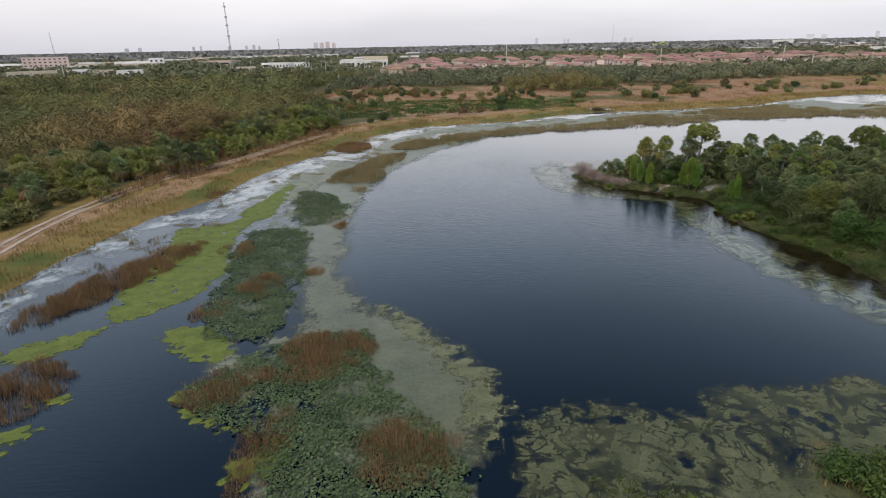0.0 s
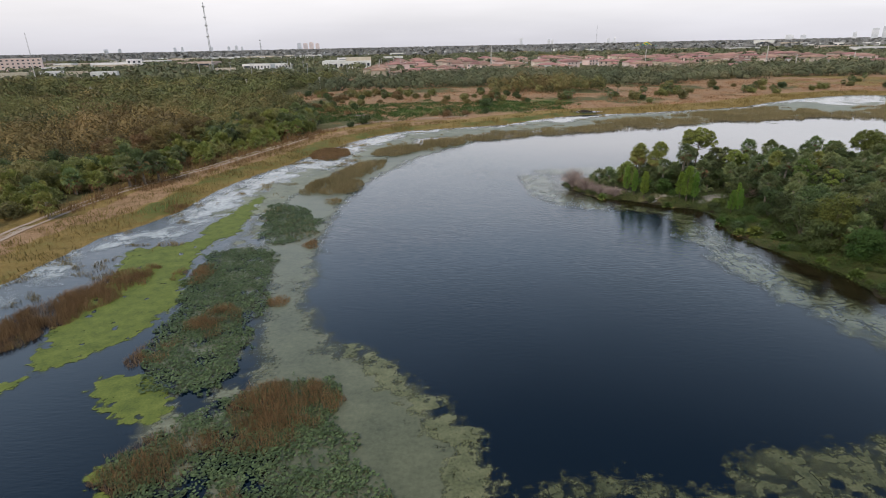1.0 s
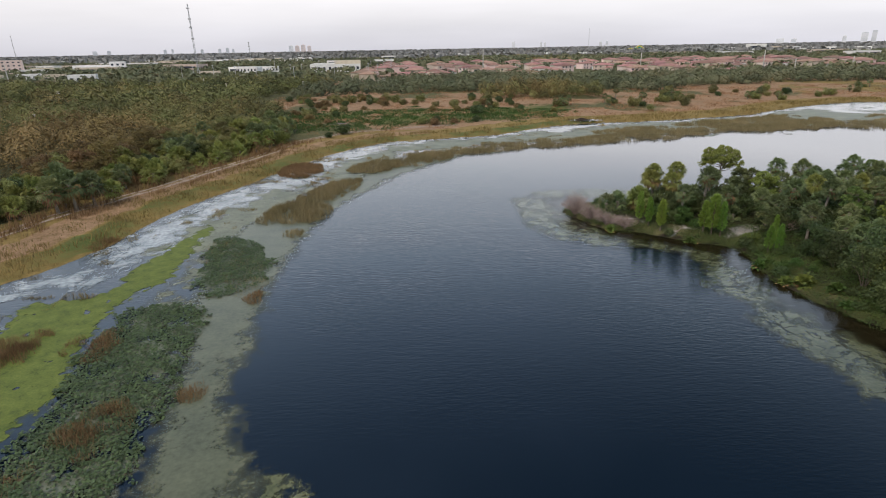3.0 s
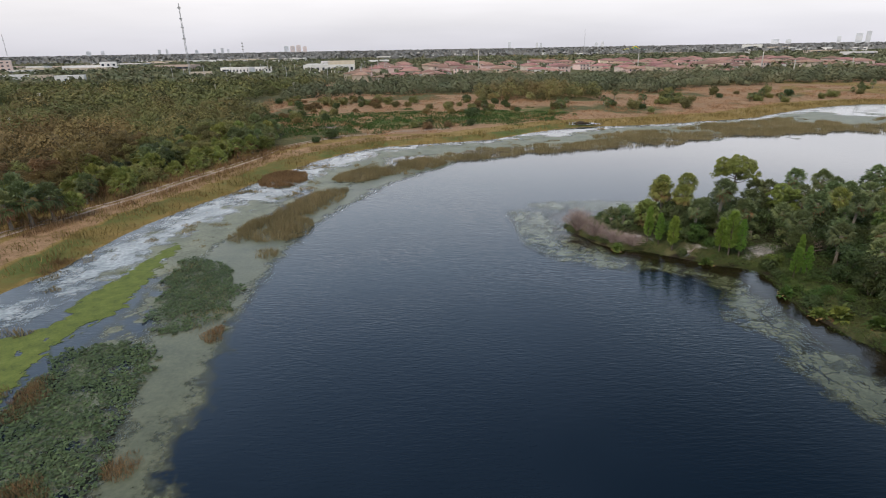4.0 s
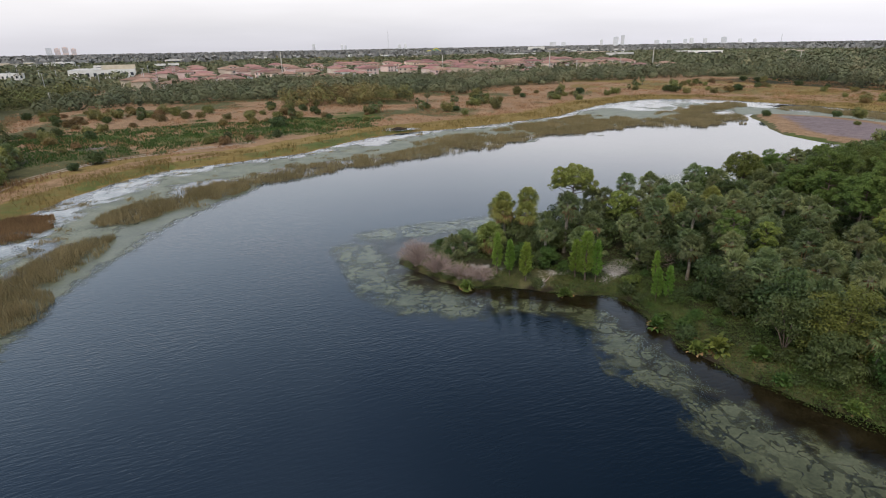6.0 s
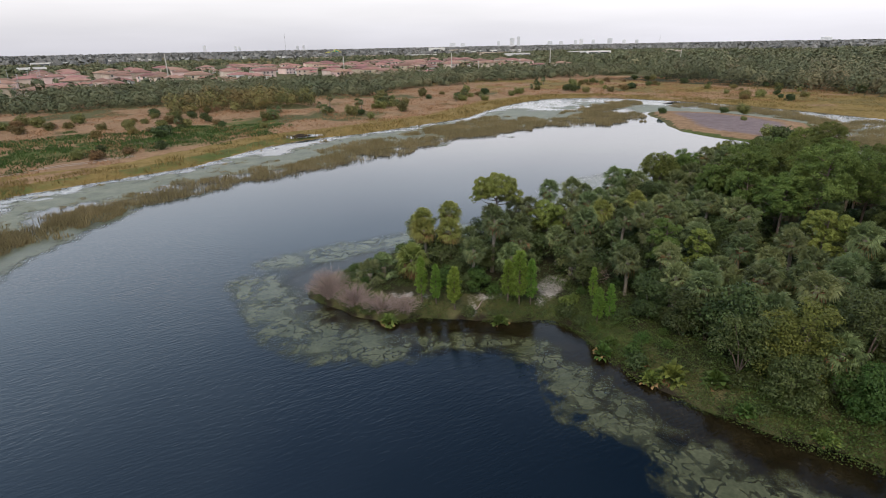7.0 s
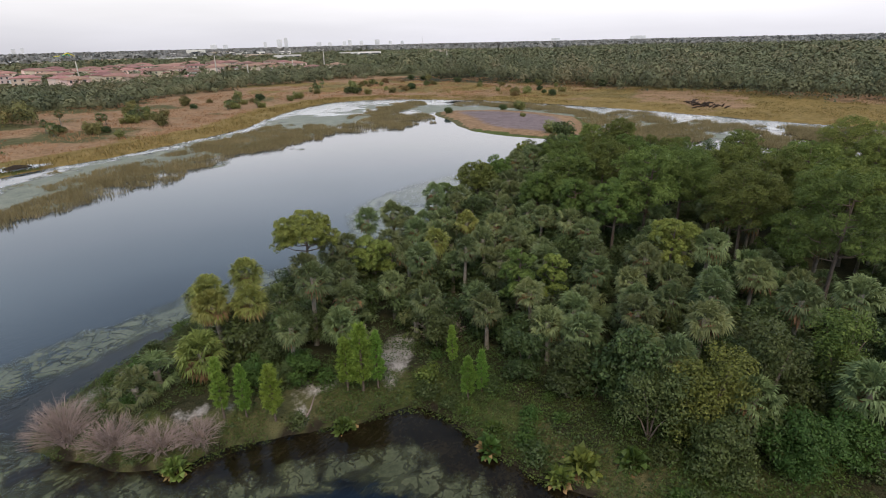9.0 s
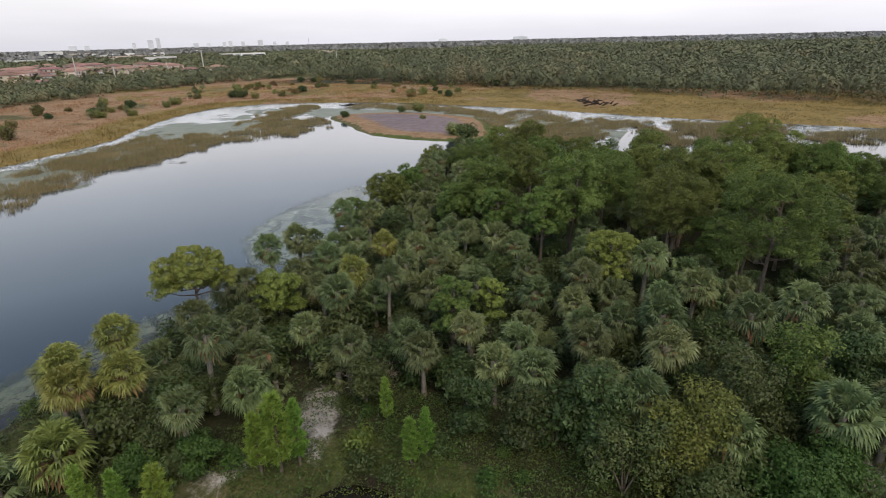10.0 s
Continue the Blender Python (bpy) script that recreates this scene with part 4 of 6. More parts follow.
def bare_bush(name, h, seed, label, group, n=90, wide=2.2):
    """Many stems fanning up and out from one root, each forking into fine twigs."""
    r = np.random.RandomState(seed)
    root = thing(name, None, label, "bush", group)
    pieces, twigs = [], []
    for i in range(n):
        az, out = r.uniform(0, 6.28), wide * r.rand() ** 0.55
        e = np.array([math.cos(az) * out, math.sin(az) * out, h * r.uniform(0.55, 1) * (1 - 0.45 * (out / wide) ** 2)])
        m = e * np.array([0.45, 0.45, 0.62]) + r.normal(size=3) * 0.12
        pieces.append(tube([(r.uniform(-0.4, 0.4), r.uniform(-0.4, 0.4), -0.1), tuple(m), tuple(e)], [0.035, 0.022, 0.008], 3))
        for k in range(12):
            s = m + (e - m) * r.uniform(0.1, 1.0)
            d = unit((e - m) / (np.linalg.norm(e - m) + 1e-6) + r.normal(size=3) * 0.55)
            twigs.append(tube([tuple(s), tuple(s + d * r.uniform(0.3, 0.65))], [0.007, 0.003], 3))
    part("stem", mesh_of("stem", *join(pieces), M_TWIG), root)
    part("twig_tangle", mesh_of("twig_tangle", *join(twigs), M_TWIG), root)
    return root


def blades(x, y, z, tall, wide, r, lean=0.25):
    """Upright grass blades as tall thin triangles."""
    n = len(x)
    az = r.uniform(0, 6.28, n)
    h = tall * r.uniform(0.6, 1.2, n)
    dx, dy = np.cos(az) * wide, np.sin(az) * wide
    lx, ly = r.normal(size=n) * lean * h, r.normal(size=n) * lean * h
    v = np.stack([np.stack([x - dx, y - dy, z], 1), np.stack([x + dx, y + dy, z], 1), np.stack([x + lx, y + ly, z + h], 1)], 1).reshape(-1, 3)
    return v, np.arange(n * 3).reshape(-1, 3)


def reed_bed(name, field, box, per, tall, wide, material, label, seed, clump=1.5, category="reeds", water=True, lean=0.18):
    r = np.random.RandomState(seed)
    n = int((box[2] - box[0]) * (box[3] - box[1]) * per)
    x, y = r.uniform(box[0], box[2], n), r.uniform(box[1], box[3], n)
    f = field(x, y)
    dens = fbm(x, y, clump, seed + 3, 3)
    k = (f > 0) & (r.rand(n) < np.clip((dens - 0.3) * 3.2, 0.03, 1)) 
    x, y, f = x[k], y[k], f[k]
    z = np.full(len(x), -0.1) if water else ground_z(x, y) - 0.05
    t = tall * np.clip(0.55 + 0.4 * f, 0.55, 1.0) * (0.7 + 0.6 * fbm(x, y, clump * 2, seed + 8, 2))
    v, fc = blades(x, y, z, t, wide, r, lean)
    return thing(name, mesh_of(name, v, fc, material), label, category, kind="stuff")


def scatter(box, step, seed, test, jitter=0.42):
    """Jittered places in a box for which test(x, y) holds."""
    r = np.random.RandomState(seed)
    xs, ys = np.meshgrid(np.arange(box[0], box[2], step), np.arange(box[1], box[3], step))
    x = (xs + r.uniform(-jitter, jitter, xs.shape) * step).ravel()
    y = (ys + r.uniform(-jitter, jitter, ys.shape) * step).ravel()
    k = test(x, y)
    return x[k], y[k], r


def plant_copies(protos, places, r, lo=0.8, hi=1.2, sizes=None):
    """Copies of prototypes at (x, y) places, standing on the ground; the prototypes take the first places."""
    if not len(places):
        return
    z = ground_z([p[0] for p in places], [p[1] for p in places])
    for i, (x, y) in enumerate(places):
        s = r.uniform(lo, hi) if sizes is None else sizes[i]
        m = Matrix.Translation((x, y, z[i] - 0.08)) @ pose(0, 0, 0, 0, 0, r.uniform(0, 360)) @ Matrix.Diagonal((s, s, s * r.uniform(0.92, 1.1), 1))
        if i < len(protos):
            protos[i].matrix_basis = m
        else:
            ob = protos[int(r.randint(len(protos)))]
            keep = ob.matrix_basis.copy()
            ob.matrix_basis = Matrix.Identity(4)
            copy_thing(ob, m)
            ob.matrix_basis = keep

# ---- the wooded point ----
P_KEY, N_KEY, B_KEY = "palms on the wooded point", "pines on the wooded point", "broadleaf trees on the point"


def put(ob, x, y, turn=0.0, s=1.0):
    ob.matrix_basis = Matrix.Translation((x, y, float(ground_z(x, y)[0]) - 0.08)) @ pose(0, 0, 0, 0, 0, turn) @ Matrix.Diagonal((s, s, s, 1))
    return ob


# palms: x, y, height of the bud, size of the crown
FIRST_PALMS = ((37.6, 102.9, 6.0, 1.05), (36.9, 101.6, 5.3, 1.05), (39.3, 100.1, 5.2, 1.05), (41.2, 103.2, 6.1, 1.0), (34.6, 100.0, 2.9, 1.35), (45.3, 95.5, 4.4, 1.0), (43.0, 94.2, 3.3, 1.1), (57.4, 95.7, 5.5, 1.0),
               (54.7, 97.1, 4.8, 0.9), (48.6, 90.0, 4.4, 1.0), (50.1, 85.3, 4.3, 1.0), (59.7, 100.1, 5.2, 1.0), (49.4, 94.5, 4.2, 0.9), (65, 97.2, 5.1, 0.95), (60.9, 94.1, 4, 0.95), (50.7, 80.4, 4.2, 1.0))
MORE_PALMS = ((50.9, 77.8, 4.2, 1.1), (60.7, 71.3, 5.8, 1.0), (64, 82.3, 5.3, 0.95), (69.7, 90.4, 5.6, 0.95), (65, 78.2, 5.7, 1.1), (59.8, 77.4, 4.8, 1.0), (61.9, 74.7, 4.9, 1.1), (60.6, 80.6, 4.8, 1.0),
              (54.4, 75.1, 5.1, 1.05), (58.6, 73.8, 4.6, 1.05), (49.8, 66.6, 3.8, 1.1), (53.1, 61.3, 4.5, 1.3), (49.6, 71.3, 5, 1.1), (60.3, 65.6, 6, 1.15), (63.5, 62.3, 6.1, 1.15), (64.7, 69.1, 5.6, 1.1))
palm_labels = ("cabbage palm with a leaning grey trunk by the shore", "cabbage palm with yellowing lower fronds", "cabbage palm with a skirt of orange dry fronds", "stout cabbage palm with a dense grey-green crown")
for i, (x, y, h, s) in enumerate(FIRST_PALMS + MORE_PALMS):
    g = float(ground_z(x, y)[0])
    dry = (12, 18, 24, 18, 22)[i] if i < 5 else (4, 8, 12)[i % 3]
    lean = 0.1 if i < 3 else 0.04
    tip = bent(h - g, lean, 100 + i)[-1]
    put(palm_tree("palm_tree", h - g, 100 + i, palm_labels[0 if i < 2 else 2 if i < 5 else 1 + (i % 3 == 0) + 2 * (i % 3 == 1)], P_KEY, s, lean, dry, 64, M_PALMGOLD if i in (0, 1, 2, 3, 4, 7, 13) else None), x - tip[0], y - tip[1], 0)
# pines: x, y, height, crown radius, bare part of the trunk
FIRST_PINES = ((47.8, 103.6, 9.5, 3.0, 0.5), (53.2, 100.3, 6.4, 2.2, 0.2), (79.6, 105.3, 8.3, 3.0, 0.4), (76.3, 94.4, 8.9, 2.5, 0.4), (74.2, 88.6, 9.3, 2.4, 0.4), (65.6, 76, 9.2, 2.3, 0.3), (75.1, 71.9, 12.2, 3.9, 0.35), (70.6, 64.3, 13.8, 4.6, 0.3),
               (87.5, 90.6, 11.6, 3.8, 0.35), (81.6, 79.4, 12.6, 4.2, 0.35), (104.6, 64.6, 13.9, 4.2, 0.35), (55.2, 85.4, 8, 1.8, 0.15), (58.3, 83.5, 6.8, 1.4, 0.15), (72.3, 83.5, 10.3, 2.6, 0.35), (90, 70.3, 11.3, 3.6, 0.4), (74.6, 107.1, 6.5, 1.8, 0.2))
for i, (x, y, h, c, b) in enumerate(FIRST_PINES):
    g = float(ground_z(x, y)[0])
    put(pine_tree("pine_tree", h - g, 150 + i, ("flat-topped slash pine with pale forked limbs" if i == 0 else "slash pine with a rounded green crown" if c < 2.7 else "broad slash pine with spreading pale limbs"),
                  N_KEY, c, b, int(1500 + 3600 * c), 0.135, M_NEEDLELIGHT if i in (0, 1, 5, 12) else M_NEEDLE, 17 if c > 2.5 else 13, umbrella=(i == 0)), x, y, 0)
pal_a = palm_tree("palm_tree", 4.0, 121, "stout cabbage palm with a dense grey-green crown", P_KEY, 1.05, 0.04, 3)
pal_b = palm_tree("palm_tree", 4.6, 122, "cabbage palm with drooping grey-green fan leaves", P_KEY, 1.0, 0.05, 5)
pal_c = palm_tree("palm_tree", 3.4, 123, "young low cabbage palm with stiff green fans", P_KEY, 1.1, 0.03, 0)
pal_d = palm_tree("palm_tree", 5.0, 124, "tall cabbage palm with a thin trunk and dry skirt", P_KEY, 0.95, 0.06, 7)
pin_a = pine_tree("pine_tree", 10.0, 131, "dark green slash pine with a rounded crown", N_KEY, 3.2, 0.3, 9500, 0.155)
pin_b = pine_tree("pine_tree", 11.4, 132, "tall slash pine with layered dark green crown", N_KEY, 3.6, 0.35, 10500, 0.16)
pin_c = pine_tree("pine_tree", 8.4, 133, "bushy slash pine with a dense green crown", N_KEY, 2.6, 0.2, 8000, 0.15)
young_a = young_pine(5.0, 141, "young bright green pine with a slim crown", 0.85)
young_b = young_pine(4.2, 142, "young light green pine with ragged needle tufts", 0.95)
for i, (x, y, s) in enumerate(((32.9, 95, 0.95), (34.8, 92.1, 1.05), (33.8, 93.8, 0.9), (40.3, 89.4, 1.25), (41.2, 88.8, 1.0), (39.6, 90.2, 1.0), (44.7, 82.3, 0.8), (43.9, 82.9, 0.8), (46.4, 86, 0.75))):
    ob = (young_a, young_b)[i % 2]
    m = Matrix.Translation((x, y, float(ground_z(x, y)[0]) - 0.05)) @ pose(0, 0, 0, 0, 0, 67 * i) @ Matrix.Scale(s, 4)
    if i < 2:
        ob.matrix_basis = m
    else:
        copy_thing(ob, m)
# broadleaf trees: x, y, height, crown radius, kind of leaf
for i, (x, y, h, c, leaf) in enumerate(((48.2, 68.7, 6.9, 2.3, 1), (52.3, 66.2, 7.3, 2.4, 1), (48.9, 63.7, 3.8, 2.2, 2), (47.7, 77.2, 4.4, 1.7, 0), (48, 80.8, 4.4, 1.5, 1), (50.8, 74.6, 6, 1.6, 1), (56.8, 62.9, 7.3, 2.4, 1),
                                        (46.6, 71.4, 4.9, 2.2, 0), (46.1, 67.5, 3.5, 2.0, 0), (47.5, 88.2, 3.4, 1.6, 0), (38.1, 96.5, 2.8, 1.6, 0), (42.4, 97.5, 3.2, 1.8, 0), (51.1, 61.4, 3.1, 1.8, 2), (53.8, 69.5, 5.5, 2.0, 0), (38.4, 93.5, 2.5, 1.3, 2), (36, 95.8, 2.4, 1.2, 2))):
    put(leafy_tree("broadleaf_tree", h, 170 + i, ("dull green broadleaf tree with hanging foliage", "broadleaf tree turning yellow-green", "bushy bright green broadleaf tree")[leaf if i not in (1, 4, 5) else 0], "tree", B_KEY, c, 0.08, int(2400 * c), 0.105,
                   (M_LEAF, M_LEAFYELLOW, M_LEAFBRIGHT)[leaf if i not in (1, 4, 5) else 0], 0.85, 5, 0.42), x, y, 0)
oak_a = leafy_tree("broadleaf_tree", 4.6, 151, "dull green broadleaf tree with a rounded uneven crown", "tree", B_KEY, 2.2, 0.1, 3400, 0.13, M_LEAF, lobe=0.4)
oak_b = leafy_tree("broadleaf_tree", 4.8, 152, "dark green broadleaf tree with dense foliage", "tree", B_KEY, 2.0, 0.1, 3200, 0.125, M_LEAF, lobe=0.4)
oak_c = leafy_tree("broadleaf_tree", 3.0, 153, "bushy olive-green broadleaf tree", "tree", B_KEY, 1.8, 0.0, 2600, 0.13, M_LEAF, lobe=0.4)
shrub_a = leafy_tree("shrub", 1.3, 161, "low bright green shrub at the water's edge", "shrub", "shrubs on the point", 0.9, 0.0, 450, 0.13, M_LEAFBRIGHT)
shrub_b = leafy_tree("shrub", 1.2, 162, "low dull green shrub", "shrub", "shrubs on the point", 1.0, 0.0, 450, 0.13, M_LEAF)


def on_point(x, y):
    return inside(x, y, POINT)


taken = np.array([(q[0], q[1], 1.5) for q in FIRST_PALMS + MORE_PALMS] + [(q[0], q[1], 2.6 if q[3] > 3.2 else 1.8) for q in FIRST_PINES])


def free(x, y, extra=0.6):
    return np.min(np.hypot(x[:, None] - taken[None, :, 0], y[:, None] - taken[None, :, 1]) - taken[None, :, 2], 1) > extra


def clearing(x, y):
    return (np.hypot(x - 44.5, y - 90.5) > 4.2) & (np.hypot(x - 47.3, y - 86) > 3.2) & (np.hypot(x - 52.5, y - 91.5) > 2.6) & (np.hypot((x - 45.5) / 1.2, y - 80) > 4.5) & (on_point(x, y) > np.where(y < 80, 6.0, 4.0))


def tip_clear(x, y):
    return (np.hypot((x - 31.5) / 1.4, y - 96.5) > 2.2) & (np.hypot(x - 37.0, y - 92.0) > 1.3) & (np.hypot(x - 44.5, y - 90.0) > 1.5)


px, py, pr = scatter((30, 30, 140, 118), 2.9, 11, lambda x, y: (on_point(x, y) > 3.2) & free(x, y) & clearing(x, y) & (x > 37.5))
pine_land = np.clip((px - 68 + 0.2 * (py - 85)) / 14, 0, 1) * np.clip((fbm(px, py, 12, 91) - 0.2) * 4, 0, 1)
is_pine = (pr.rand(len(px)) < pine_land * 0.2) & (on_point(px, py) > 3.5)
is_oak = (~is_pine) & (pr.rand(len(px)) < np.where((px < 62) & (py < 74), 0.5, np.where(px > 84, 0.6, np.where(px < 52, 0.6, 0.2))))
rest = ~is_pine & ~is_oak & (px < 112)
pine_size = np.minimum(np.interp(py, (35, 55, 66, 85, 95, 104, 114), (0.7, 0.85, 1.15, 1.05, 0.9, 0.72, 0.52)), np.interp(px, (75, 90, 100, 112, 125), (1.3, 1.15, 0.95, 0.75, 0.5))) * pr.uniform(0.85, 1.08, len(py))
plant_copies([pin_a, pin_b, pin_c], list(zip(px[is_pine], py[is_pine])), pr, sizes=pine_size[is_pine])
plant_copies([oak_a, oak_b, oak_c], list(zip(px[is_oak], py[is_oak])), pr, 0.7, 1.1)
ux, uy, ur = scatter((30, 40, 112, 116), 2.7, 14, lambda x, y: (on_point(x, y) > 2.5) & clearing(x, y) & tip_clear(x, y) & ((x > 37) | (y > 101)))
under_a = palm_tree("palmetto", 0.9, 125, "low saw palmetto filling the understorey", "palmettos on the point", 1.0, 0.02, 0, 22)
under_b = leafy_tree("shrub", 2.2, 163, "dark green understorey shrub between the palms", "shrub", "shrubs on the point", 1.5, 0.0, 1000, 0.15, M_LEAF)
near_shore = ux < 78
plant_copies([under_a, under_b], list(zip(ux[near_shore], uy[near_shore])), ur, 0.7, 1.4)
plant_copies([pal_a, pal_b, pal_c, pal_d], list(zip(px[rest], py[rest])), pr, 0.85, 1.15)
sx, sy, sr = scatter((24, 40, 60, 112), 2.0, 12, lambda x, y: (on_point(x, y) > 0.2) & (on_point(x, y) < 7) & (fbm(x, y, 4, 95) > 0.5) & tip_clear(x, y))
plant_copies([shrub_a, shrub_b], list(zip(sx, sy)), sr, 0.35, 1.0)
put(bare_bush("bare_bush", 3.2, 171, "leafless pinkish-grey bush hanging over the water at the tip", "bare bushes at the tip", 170, 2.4), 25.9, 101.4)
put(bare_bush("bare_bush", 2.2, 172, "bare tangled bush with tan twigs", "bare bushes at the tip", 130, 2.1), 27.3, 98.4)
put(bare_bush("bare_bush", 1.8, 173, "low bare bush trailing into the water", "bare bushes at the tip", 110, 1.9), 28.9, 95.9)
put(bare_bush("bare_bush", 1.5, 174, "low tan thicket of bare twigs on the bank", "bare bushes at the tip", 90, 1.7), 30.8, 94.4)


def ground_cover(name, box, per, test, size, material, label, seed, lift=0.25):
    """Low leafy plants covering the ground, too many to count."""
    r = np.random.RandomState(seed)
    n = int((box[2] - box[0]) * (box[3] - box[1]) * per)
    x, y = r.uniform(box[0], box[2], n), r.uniform(box[1], box[3], n)
    k = test(x, y)
    x, y = x[k], y[k]
    n = len(x)
    c = np.stack([x, y, ground_z(x, y) + r.rand(n) * lift * (0.4 + 1.2 * fbm(x, y, 2.0, seed))], 1)
    v, f = cards(c, unit(np.stack([r.normal(size=n) * 0.5, r.normal(size=n) * 0.5, np.ones(n)], 1)), size, r)
    return thing(name, mesh_of(name, v, f, material), label, "ground cover", kind="stuff")


ground_cover("ground_cover", (24, 40, 66, 112), 130, lambda x, y: (on_point(x, y) > -0.3) & (on_point(x, y) < 8) & (fbm(x, y, 5, 131) > 0.36) & (fbm(x, y, 1.6, 132) > 0.34) & tip_clear(x, y), 0.075, M_LEAFBRIGHT, "creeping bright green plants along the wooded shore", 133, 0.35)
ground_cover("ground_cover", (24, 40, 70, 112), 22, lambda x, y: (on_point(x, y) > 0.5) & (fbm(x, y, 4, 135) > 0.45) & tip_clear(x, y), 0.13, M_LEAF, "dull green low growth under the trees", 136, 0.5)



ground_cover("ground_cover", (38, 40, 62, 92), 75, lambda x, y: (on_point(x, y) > 0.2) & (on_point(x, y) < 8) & (fbm(x, y, 3, 137) > 0.5), 0.085, M_LEAFBRIGHT, "knee-high weeds and vines on the wooded bank", 138, 1.1)


def spiky_plant(x, y, s, seed, label, material=M_LEAFBRIGHT):
    ob = thing("shore_plant", None, label, "plant", "spiky plants at the water's edge")
    v, f = fan_leaves(16, 5, 85, 5, 0.35, 0.75, seed, 0.25)
    part("foliage", mesh_of("foliage", v * s, f, material), ob)
    v, f = fan_leaves(7, 4, 10, -20, 0.4, 0.6, seed + 1, 0.2)
    part("dead_leaves", mesh_of("dead_leaves", v * s, f, M_FRONDDRY), ob, "withered straw-coloured lower leaves")
    ob.matrix_basis = pose(x, y, max(0.05, float(ground_z(x, y)[0])), 0, 0, 40 * seed)
    return ob


for i, (x, y, s) in enumerate(((28.6, 93.5, 1.1), (37.1, 88.0, 1.0), (40.7, 79.2, 1.2), (42.3, 73.9, 1.5), (44.1, 71.6, 1.3), (42.2, 79.8, 0.9), (40.9, 74.6, 1.1), (41.8, 76.5, 0.9), (43.0, 68.6, 1.0), (44.6, 64.5, 1.0), (45.6, 60.5, 1.1))):
    spiky_plant(x, y, s, 180 + i, "spiky yellow-green plant with withered lower leaves", M_LEAFBRIGHT if i % 3 else M_LEAFYELLOW)
put(bare_bush("bare_bush", 3.0, 175, "half-bare grey shrub with fine pale twigs by the clearing", "bare bushes at the tip", 60, 2.0), 48.6, 88.6)
log = thing("driftwood", mesh_of("driftwood", *tube([(0, 0, 0.1), (0.9, 0.5, 0.5), (1.6, 1.1, 0.9)], [0.07, 0.06, 0.03], 6), M_TWIG, True), "bleached dead branch leaning on the bank", "driftwood")
log.matrix_basis = pose(35.6, 90.4, 0.2, 0, 0, -12)
put(leafy_tree("shrub", 1.2, 190, "pale grey-green shrub at the clearing", "shrub", "shrubs on the point", 1.1, 0.0, 500, 0.16, M_LEAFYELLOW), 43.8, 86.4)
for i, (x, y, h, c) in enumerate(((23.6, 26.8, 1.1, 1.5), (25.8, 26.6, 0.9, 1.5), (24.6, 24.6, 1.0, 1.6))):
    b = leafy_tree("shrub", h, 192 + i, "bright green floating thicket with withered stalks", "shrub", "shrubs by the southern bank", c, 0.0, 900, 0.15, M_LEAFBRIGHT)
    b.matrix_basis = pose(x, y, 0.0)
reed_bed("reed_bed", lambda x, y: 1.6 - np.hypot(x - 23.2, y - 26.6), (21, 24, 26, 29), 30, 0.9, 0.03, M_FRONDDRY, "withered straw stalks in a floating thicket", 509)
reed_bed("reed_bed", lambda x, y: 4.2 - np.hypot((x - 10.5) / 1.3, y - 23), (4, 18, 18, 28), 40, 0.5, 0.05, M_LEAFBRIGHT, "bright green marsh grass by the southern bank", 510)

# ---- west wood ----
W_KEY = "trees of the western wood"
rust_a = leafy_tree("cypress_tree", 7.6, 201, "rust-brown bald cypress with feathery foliage", "tree", W_KEY, 3.4, 0.1, 3000, 0.2, M_LEAFRUST, lobe=0.36)
rust_b = leafy_tree("cypress_tree", 5.6, 202, "brownish bald cypress with a rounded crown", "tree", W_KEY, 2.8, 0.1, 2300, 0.2, M_LEAFRUST, lobe=0.36)
wood_a = leafy_tree("broadleaf_tree", 5.6, 203, "olive-green broadleaf tree with a lumpy crown", "tree", W_KEY, 3.2, 0.0, 2800, 0.19, M_LEAFOLIVE, lobe=0.36)
wood_b = leafy_tree("broadleaf_tree", 4.4, 204, "dark green broadleaf tree with a broad crown", "tree", W_KEY, 3.0, 0.0, 2600, 0.19, M_LEAF, lobe=0.38)
wood_c = leafy_tree("broadleaf_tree", 3.2, 205, "low green thicket tree", "tree", W_KEY, 2.5, 0.0, 2000, 0.19, M_LEAFOLIVE, lobe=0.4)
wood_d = leafy_tree("shrub", 1.7, 208, "low olive shrub at the edge of the wood", "shrub", W_KEY, 1.6, 0.0, 1100, 0.18, M_LEAFOLIVE, lobe=0.42)
wpal_a = palm_tree("palm_tree", 2.5, 206, "cabbage palm with yellow-green fans beside the track", W_KEY, 1.3, 0.05, 16, 52, M_PALMGOLD)
wpal_b = palm_tree("palm_tree", 3.1, 207, "cabbage palm hung with orange dry fronds", W_KEY, 1.25, 0.05, 30)
wpal_c = palm_tree("palmetto", 1.6, 209, "low palmetto clump with dense yellow-green fans", W_KEY, 1.35, 0.05, 5, 50, M_PALMGOLD)


def west_wood(x, y):
    edge = line_dist(x, y, ROAD)
    left = (x < np.interp(y, (0, 64, 88, 103, 119, 137, 155, 166, 190, 230, 305), (-55, -57, -57, -55, -47, -41, -34, -32, -36, -50, -76)))
    return left & (edge > np.interp(y, (60, 90, 105, 130), (5.5, 5.0, 3.6, 2.6))) & (edge < 400) & (fbm(x, y, 16, 97) > np.where((edge < 10) & (y < 104), 0.44, 0.2))


def cypress(x, y):
    """Where the brown cypress stand is, above nought."""
    return 0.9 - np.hypot((x + 80 + 0.25 * (y - 155)) / 27, (y - 150) / 44) + (fbm(x, y, 24, 99) - 0.5) * 0.9


